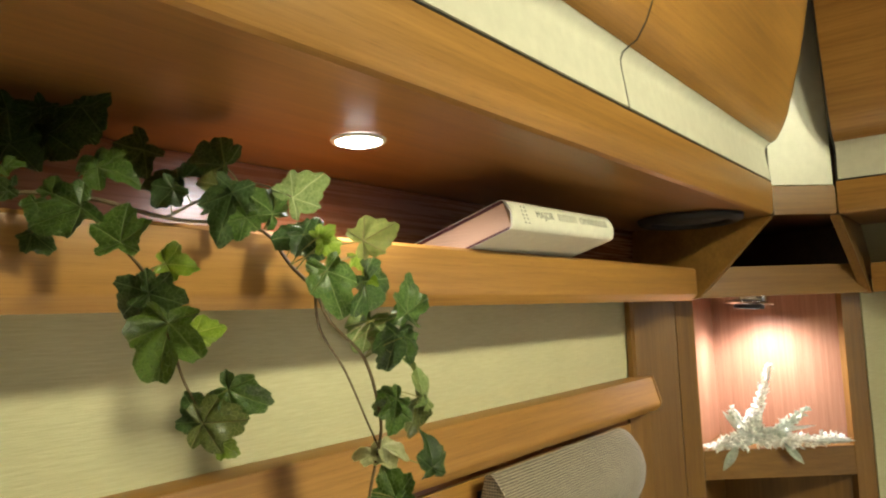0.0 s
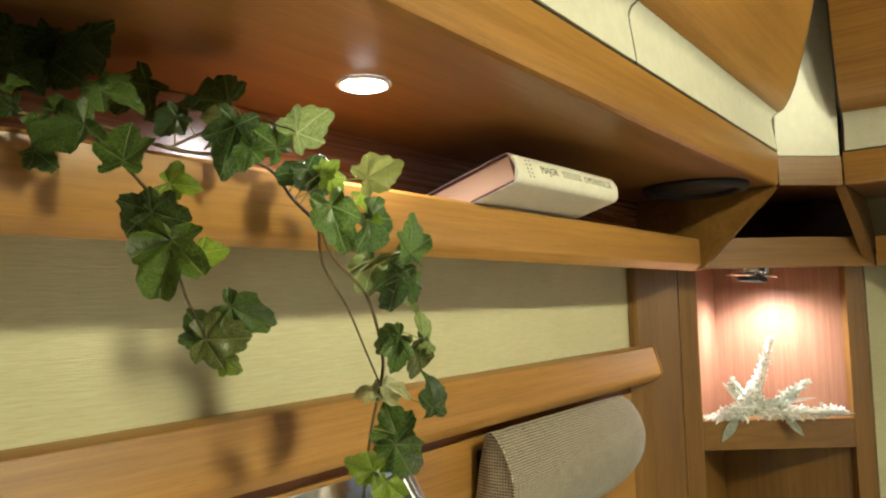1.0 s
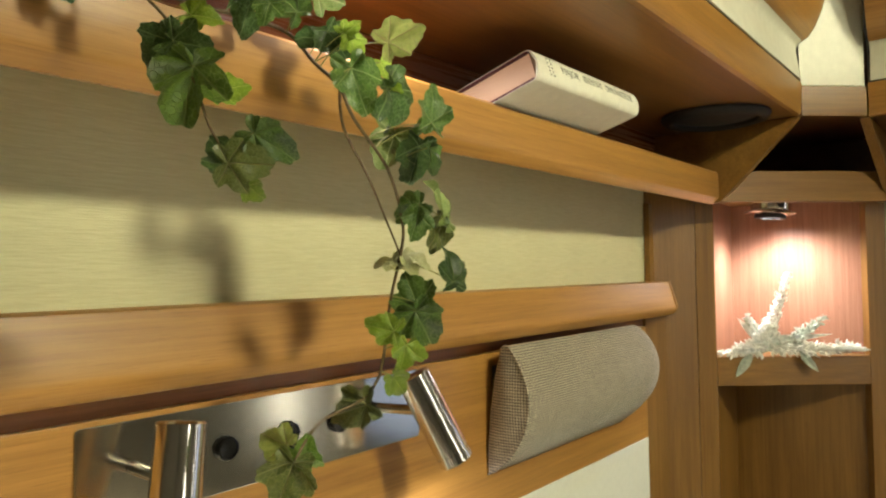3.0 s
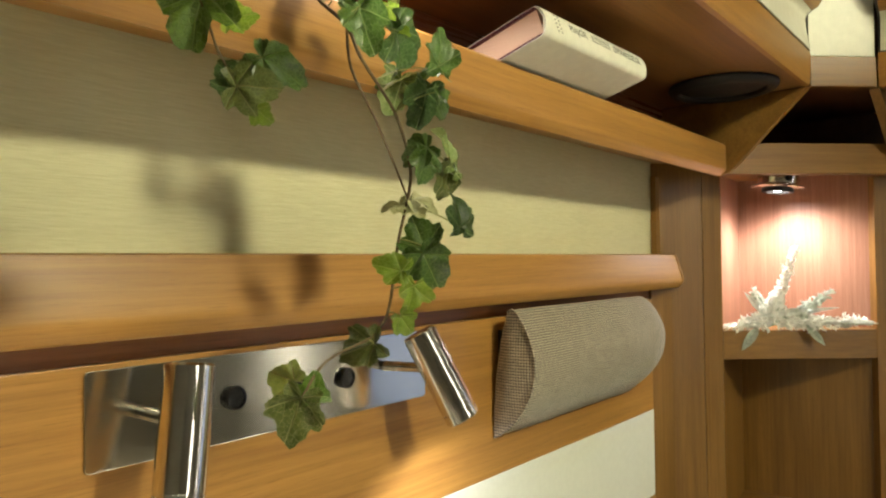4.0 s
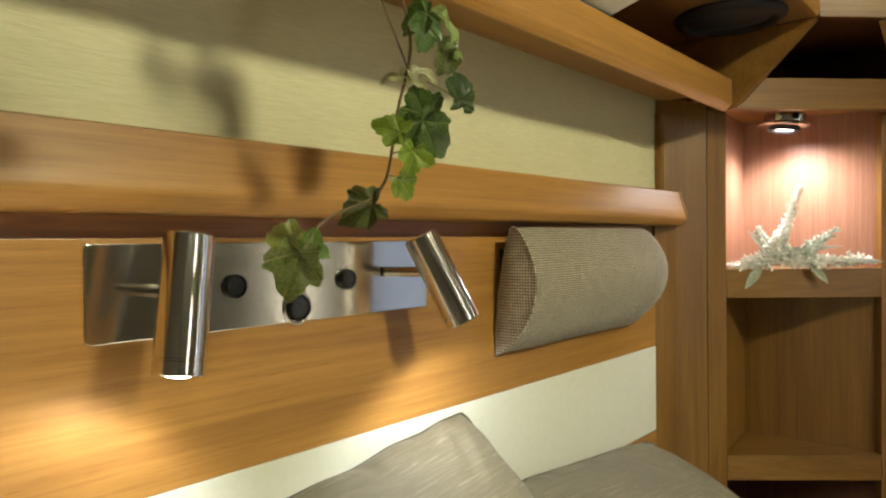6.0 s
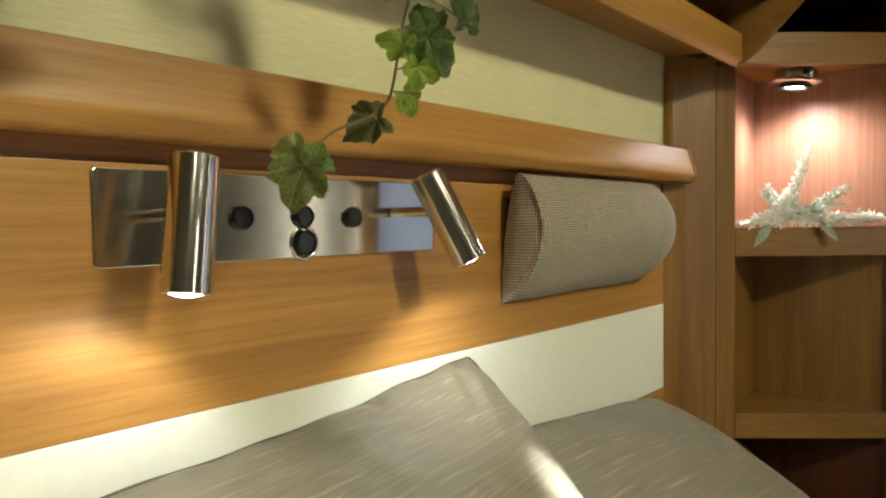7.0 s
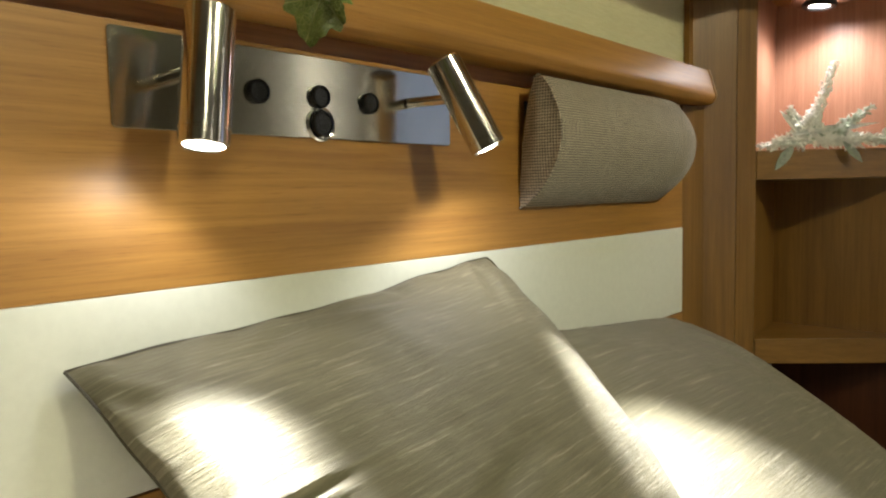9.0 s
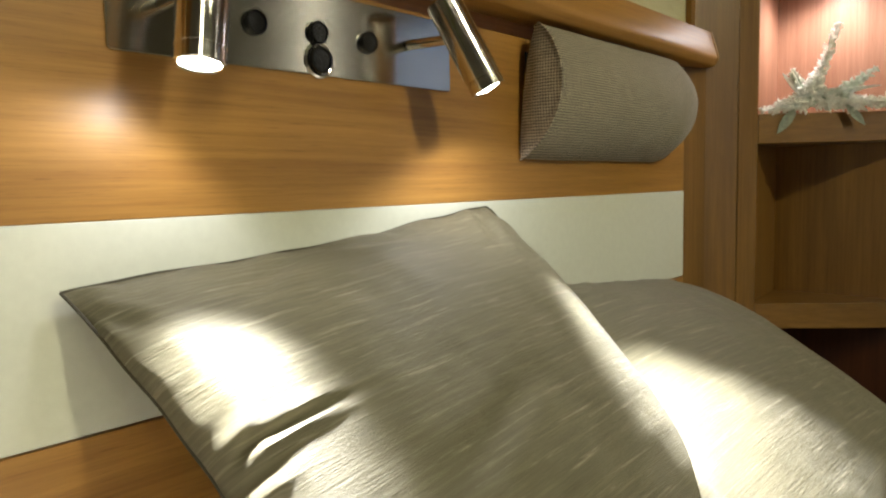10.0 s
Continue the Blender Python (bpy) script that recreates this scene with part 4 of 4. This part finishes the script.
def lobed(seed):
    """A five-lobed ivy blade with a crinkled, finely toothed edge, stalk at the origin, tip at y = 1."""
    rg = random.Random(seed)
    lobes = [(0.0, 1.0, 0.80), (0.98, 0.80, 0.72), (-0.98, 0.80, 0.72), (2.05, 0.54, 0.80), (-2.05, 0.54, 0.80)]
    lobes = [(a + rg.uniform(-0.12, 0.12), r * rg.uniform(0.84, 1.04), w) for a, r, w in lobes]
    lobes[0] = (lobes[0][0], 1.0, lobes[0][2])
    n, rings = 72, 8
    bm = bmesh.new()
    c = bm.verts.new((0, 0, 0))
    prev = None
    curl, cup, ph = rg.uniform(-0.05, 0.50), rg.uniform(-0.30, 0.50), rg.uniform(0, 6)
    ruffle, beat = rg.uniform(0.06, 0.12), rg.choice((4, 5, 6))
    for k in range(1, rings + 1):
        f = k / rings
        ring = []
        for i in range(n):
            a = -math.pi + 2 * math.pi * (i + 0.5) / n
            rr = 0.40
            for la, lr, lw in lobes:
                d = abs(a - la)
                if d < lw:
                    rr = max(rr, lr * (1 - 0.46 * (d / lw) ** 1.3))
            rr *= 1.0 if abs(a) < 2.40 else max(0.12, 1 - (abs(a) - 2.40) * 1.20)
            rr *= 1 + f * (0.030 * math.sin(19 * a + ph * 2) + 0.11 * noise.noise((math.cos(a) * 3, math.sin(a) * 3, seed * 1.7)) + 0.05 * noise.noise((math.cos(a) * 9, math.sin(a) * 9, seed * 2.3)))
            r = rr * f
            x, y = r * math.sin(a), r * math.cos(a)
            ridge = min(abs(abs(a) - q) for q in (0.0, 0.98, 2.05))
            z = cup * (x * x) - curl * y * y + 0.13 * min(1, ridge * 2.4) * f * (1 - 0.35 * f) + ruffle * math.sin(beat * a + ph) * f * f
            z += 0.09 * noise.noise((x * 2.6, y * 2.6, seed)) + 0.05 * noise.noise((x * 7, y * 7, seed + 9)) * f
            ring.append(bm.verts.new((x, y, z)))
        for i in range(n):
            j = (i + 1) % n
            if prev:
                bm.faces.new((prev[i], ring[i], ring[j], prev[j]))
            else:
                bm.faces.new((c, ring[i], ring[j]))
        prev = ring
    bmesh.ops.recalc_face_normals(bm, faces=bm.faces)
    return bm


BLADES = {}
for kind_ in LEAF:
    for k in range(7):
        BLADES[kind_, k] = finish(lobed(11 * k + len(kind_)), LEAF[kind_], True)

ivy = thing("ivy_plant", "trailing artificial ivy hanging over the shelf lip", "plant")
STEMS = [
    [(-0.36, -0.08, 1.33), (-0.26, -0.08, 1.335), (-0.197, -0.100, 1.332), (-0.150, -0.112, 1.332), (-0.102, -0.122, 1.322), (-0.070, -0.132, 1.320), (-0.036, -0.138, 1.316), (-0.0335, -0.164, 1.290), (-0.028, -0.183, 1.271), (-0.020, -0.188, 1.250), (0.022, -0.178, 1.222), (0.020, -0.194, 1.183), (0.024, -0.188, 1.159), (0.014, -0.188, 1.130), (-0.006, -0.199, 1.089), (-0.010, -0.196, 1.074), (-0.024, -0.196, 1.064), (-0.046, -0.180, 1.051), (-0.0665, -0.181, 1.031)],
    [(-0.150, -0.112, 1.332), (-0.163, -0.140, 1.322), (-0.158, -0.170, 1.299), (-0.1505, -0.187, 1.280), (-0.149, -0.194, 1.264), (-0.148, -0.208, 1.244), (-0.143, -0.213, 1.222), (-0.1376, -0.223, 1.204)],
    [(-0.028, -0.183, 1.271), (-0.022, -0.180, 1.245), (0.004, -0.176, 1.215), (0.014, -0.186, 1.180), (0.024, -0.188, 1.159)],
    [(-0.102, -0.122, 1.322), (-0.072, -0.128, 1.340), (-0.050, -0.130, 1.350), (-0.042, -0.146, 1.348), (-0.032, -0.165, 1.338)],
]


def smooth_line(pts, steps=5):
    pts = [Vector(p) for p in pts]
    out = []
    for i in range(len(pts) - 1):
        p0, p1, p2, p3 = pts[max(i - 1, 0)], pts[i], pts[i + 1], pts[min(i + 2, len(pts) - 1)]
        for k in range(steps):
            t = k / steps
            out.append(0.5 * (2 * p1 + (p2 - p0) * t + (2 * p0 - 5 * p1 + 4 * p2 - p3) * t * t + (3 * p1 - p0 - 3 * p2 + p3) * t ** 3))
    return out + [pts[-1]]


NODES = []
for k, pts in enumerate(STEMS):
    ln = smooth_line(pts)
    NODES += ln
    r0 = 0.0016 if k == 0 else 0.0011
    part("stem", tube(ln, [r0 * (1 - 0.45 * i / len(ln)) for i in range(len(ln))], 7), stem_mat, ivy, "brown twining stem")
RIGHT, TOWARD = Vector((0.625, -0.781, 0)), Vector((-0.781, -0.625, 0))
COUNT = [0]


def leaf(at, size, tip, yaw, pitch, kind, wide=1.0):
    """One blade: stalk end at a place, tip turned clockwise from up, face turned right by yaw and up by pitch."""
    COUNT[0] += 1
    base = Matrix((RIGHT, Vector((0, 0, 1)), TOWARD)).transposed().to_4x4()
    rg = random.Random(COUNT[0] * 7)
    m = Matrix.Translation(at) @ base @ pose(0, 0, 0, -pitch + rg.uniform(-9, 9), yaw + rg.uniform(-9, 9), 0) @ pose(0, 0, 0, 0, 0, -tip)
    ob = new("leaf", BLADES[kind, COUNT[0] % 7])
    ob.parent = ivy
    size *= 0.94
    ob.matrix_basis = m @ Matrix.Diagonal((size * wide * rg.uniform(0.94, 1.04), size, size, 1))
    names = {"deep": "dark green ivy leaf", "mid": "green ivy leaf with pale veins", "pale": "pale variegated ivy leaf", "lime": "lime green young leaf", "cream": "cream variegated ivy leaf", "gold": "yellowish ivy leaf", "olive": "olive green ivy leaf", "bright": "bright green ivy leaf with pale veins", "glossy": "glossy dark green ivy leaf"}
    tagged(ob, names[kind])
    root = min(NODES, key=lambda q: (q - Vector(at)).length + 0.02 * (q.z < at[2] - 0.02))
    gap = root - Vector(at)
    if 0.002 < gap.length < 0.09 and at[1] < -0.10:
        bend = Vector((0, 0, 0.05 * gap.length)) + TOWARD * 0.05 * gap.length
        pts = [Vector(at), Vector(at) + gap * 0.35 + bend, Vector(at) + gap * 0.7 + bend, root]
        bm = tube(smooth_line(pts, 3), [0.0005] * 10, 6)
        me = finish(bm, petiole_mat, True)
        me.transform(ob.matrix_basis.inverted())
        pe = new("petiole", me)
        pe.parent = ob
    return ob


leaf((-0.1600, -0.1790, 1.2970), 0.0258, 1, 0, 8, "mid", 1.05)
leaf((-0.1730, -0.1620, 1.3170), 0.0282, 246, 10, 15, "mid", 1.00)
leaf((-0.1890, -0.1450, 1.3200), 0.0118, 200, 10, 0, "mid", 0.90)
leaf((-0.1830, -0.1500, 1.3250), 0.0127, 352, 0, 15, "mid", 1.10)
leaf((-0.1520, -0.1350, 1.3470), 0.0253, 104, 0, 40, "mid", 1.10)
leaf((-0.1520, -0.1300, 1.3490), 0.0162, 289, 0, 40, "deep", 1.10)
leaf((-0.0900, -0.1180, 1.3500), 0.0302, 281, 0, 35, "deep", 1.10)
leaf((-0.1080, -0.1420, 1.3380), 0.0178, 220, 10, 5, "deep", 1.20)
leaf((-0.0460, -0.1050, 1.3680), 0.0406, 289, 0, 30, "deep", 1.00)
leaf((-0.0650, -0.1280, 1.3480), 0.0185, 283, 0, 25, "olive", 1.00)
leaf((-0.0660, -0.1450, 1.3400), 0.0386, 198, 0, 0, "deep", 0.85)
leaf((-0.0530, -0.1380, 1.3380), 0.0330, 268, 0, 25, "deep", 0.90)
leaf((-0.0700, -0.1650, 1.3200), 0.0168, 196, 20, 0, "mid", 1.00)
leaf((-0.0370, -0.1500, 1.3270), 0.0282, 317, 30, 0, "mid", 1.00)
leaf((-0.0310, -0.1650, 1.3370), 0.0300, 53, 0, 0, "pale", 1.05)
leaf((-0.0150, -0.1670, 1.3130), 0.0309, 260, 0, 40, "glossy", 1.10)
leaf((-0.0280, -0.1720, 1.3110), 0.0235, 144, 20, 20, "deep", 1.00)
leaf((-0.0240, -0.1830, 1.3080), 0.0142, 61, 0, 0, "lime", 1.00)
leaf((-0.0210, -0.1860, 1.3050), 0.0154, 148, 25, 0, "lime", 1.10)
leaf((0.0050, -0.1970, 1.3060), 0.0285, 63, 0, 0, "gold", 1.05)
leaf((0.0130, -0.1810, 1.2970), 0.0138, 152, 30, 0, "lime", 0.90)
leaf((0.0180, -0.1840, 1.2820), 0.0134, 122, 0, 25, "lime", 0.90)
leaf((-0.1420, -0.1930, 1.2850), 0.0178, 96, 0, 10, "lime", 1.00)
leaf((-0.1500, -0.1880, 1.2700), 0.0218, 231, 0, 0, "deep", 1.15)
leaf((-0.1510, -0.1920, 1.2690), 0.0246, 109, 0, 15, "deep", 1.00)
leaf((-0.1490, -0.2080, 1.2530), 0.0355, 192, 0, 0, "bright", 0.95)
leaf((-0.1260, -0.1960, 1.2470), 0.0172, 77, 0, 0, "lime", 1.05)
leaf((-0.1300, -0.2320, 1.2180), 0.0264, 120, 10, 0, "mid", 0.80)
leaf((-0.1410, -0.2260, 1.2020), 0.0232, 89, 0, 0, "olive", 1.10)
leaf((-0.1380, -0.2210, 1.2020), 0.0181, 331, 25, 0, "deep", 1.00)
leaf((-0.1330, -0.2310, 1.1910), 0.0109, 133, 0, 0, "lime", 1.10)
leaf((-0.0200, -0.1860, 1.2850), 0.0385, 163, 15, 0, "mid", 0.80)
leaf((0.0130, -0.1880, 1.2780), 0.0414, 141, 50, 0, "deep", 1.00)
leaf((0.0390, -0.2060, 1.2540), 0.0310, 4, 45, 0, "mid", 0.80)
leaf((0.0470, -0.1980, 1.2550), 0.0177, 238, 0, 45, "mid", 1.00)
leaf((0.0370, -0.1710, 1.2500), 0.0297, 200, 0, 0, "pale", 1.10)
leaf((0.0340, -0.1800, 1.2360), 0.0154, 139, 0, 50, "cream", 1.00)
leaf((0.0390, -0.1940, 1.2390), 0.0315, 186, 35, 0, "deep", 1.00)
leaf((0.0420, -0.2010, 1.2370), 0.0227, 168, 65, 0, "mid", 1.00)
leaf((0.0750, -0.1860, 1.1880), 0.0350, 18, 70, 0, "pale", 0.90)
leaf((0.0760, -0.1820, 1.1840), 0.0311, 225, 60, 0, "olive", 0.80)
leaf((0.0250, -0.2060, 1.1940), 0.0220, 244, 0, 0, "mid", 1.00)
leaf((0.0270, -0.2030, 1.1890), 0.0233, 197, 35, 0, "mid", 1.00)
leaf((0.0230, -0.1860, 1.1540), 0.0193, 293, 0, 50, "cream", 1.00)
leaf((0.0260, -0.1840, 1.1530), 0.0185, 119, 0, 50, "cream", 1.00)
leaf((0.0290, -0.1860, 1.1590), 0.0206, 119, 0, 66, "cream", 0.90)
leaf((0.0620, -0.2050, 1.1390), 0.0281, 3, 56, 0, "deep", 1.10)
leaf((0.0270, -0.2010, 1.1240), 0.0273, 339, 0, 0, "mid", 1.00)
leaf((0.0200, -0.2050, 1.1200), 0.0286, 154, 0, 0, "mid", 1.10)
leaf((-0.0070, -0.2100, 1.1080), 0.0215, 285, 0, 20, "lime", 1.00)
leaf((0.0070, -0.2080, 1.0980), 0.0219, 193, 30, 0, "lime", 1.00)
leaf((-0.0060, -0.2080, 1.0780), 0.0179, 142, 35, 0, "lime", 0.90)
leaf((-0.0210, -0.1980, 1.0610), 0.0270, 251, 0, 0, "olive", 0.95)
leaf((-0.0610, -0.1670, 1.0390), 0.0207, 290, 0, 0, "gold", 1.05)
leaf((-0.0670, -0.1810, 1.0310), 0.0315, 201, 0, 0, "olive", 1.00)
leaf((-0.0600, -0.1780, 1.0290), 0.0191, 16, 20, 0, "bright", 1.00)
leaf((-0.0610, -0.1800, 1.0340), 0.0158, 102, 0, 30, "bright", 1.00)
leaf((-0.1970, -0.1200, 1.3420), 0.0132, 81, 0, 40, "mid", 1.10)
leaf((-0.1890, -0.1400, 1.3040), 0.0164, 129, 0, 20, "deep", 1.00)
leaf((-0.1970, -0.1300, 1.3280), 0.0194, 250, 0, 20, "deep", 1.00)
# Extra leaves at the back, added to block the shelf spot's light.
leaf((-0.1800, -0.0800, 1.3660), 0.0225, 130, 0, 20, "deep", 1.20)
leaf((-0.1540, -0.0700, 1.3790), 0.0265, 124, 0, 10, "deep", 1.20)
leaf((-0.1360, -0.0600, 1.3940), 0.0346, 200, 10, 20, "deep", 1.20)
leaf((-0.0840, -0.0600, 1.3820), 0.0341, 227, 0, 10, "deep", 1.20)
leaf((-0.1600, -0.0600, 1.3870), 0.0310, 208, 0, 20, "deep", 1.20)
leaf((-0.1420, -0.0900, 1.3960), 0.0278, 139, 0, 30, "deep", 1.20)
leaf((-0.1640, -0.0850, 1.3910), 0.0247, 215, 0, 30, "deep", 1.20)
leaf((-0.1810, -0.0800, 1.3870), 0.0315, 221, 0, 30, "deep", 1.20)
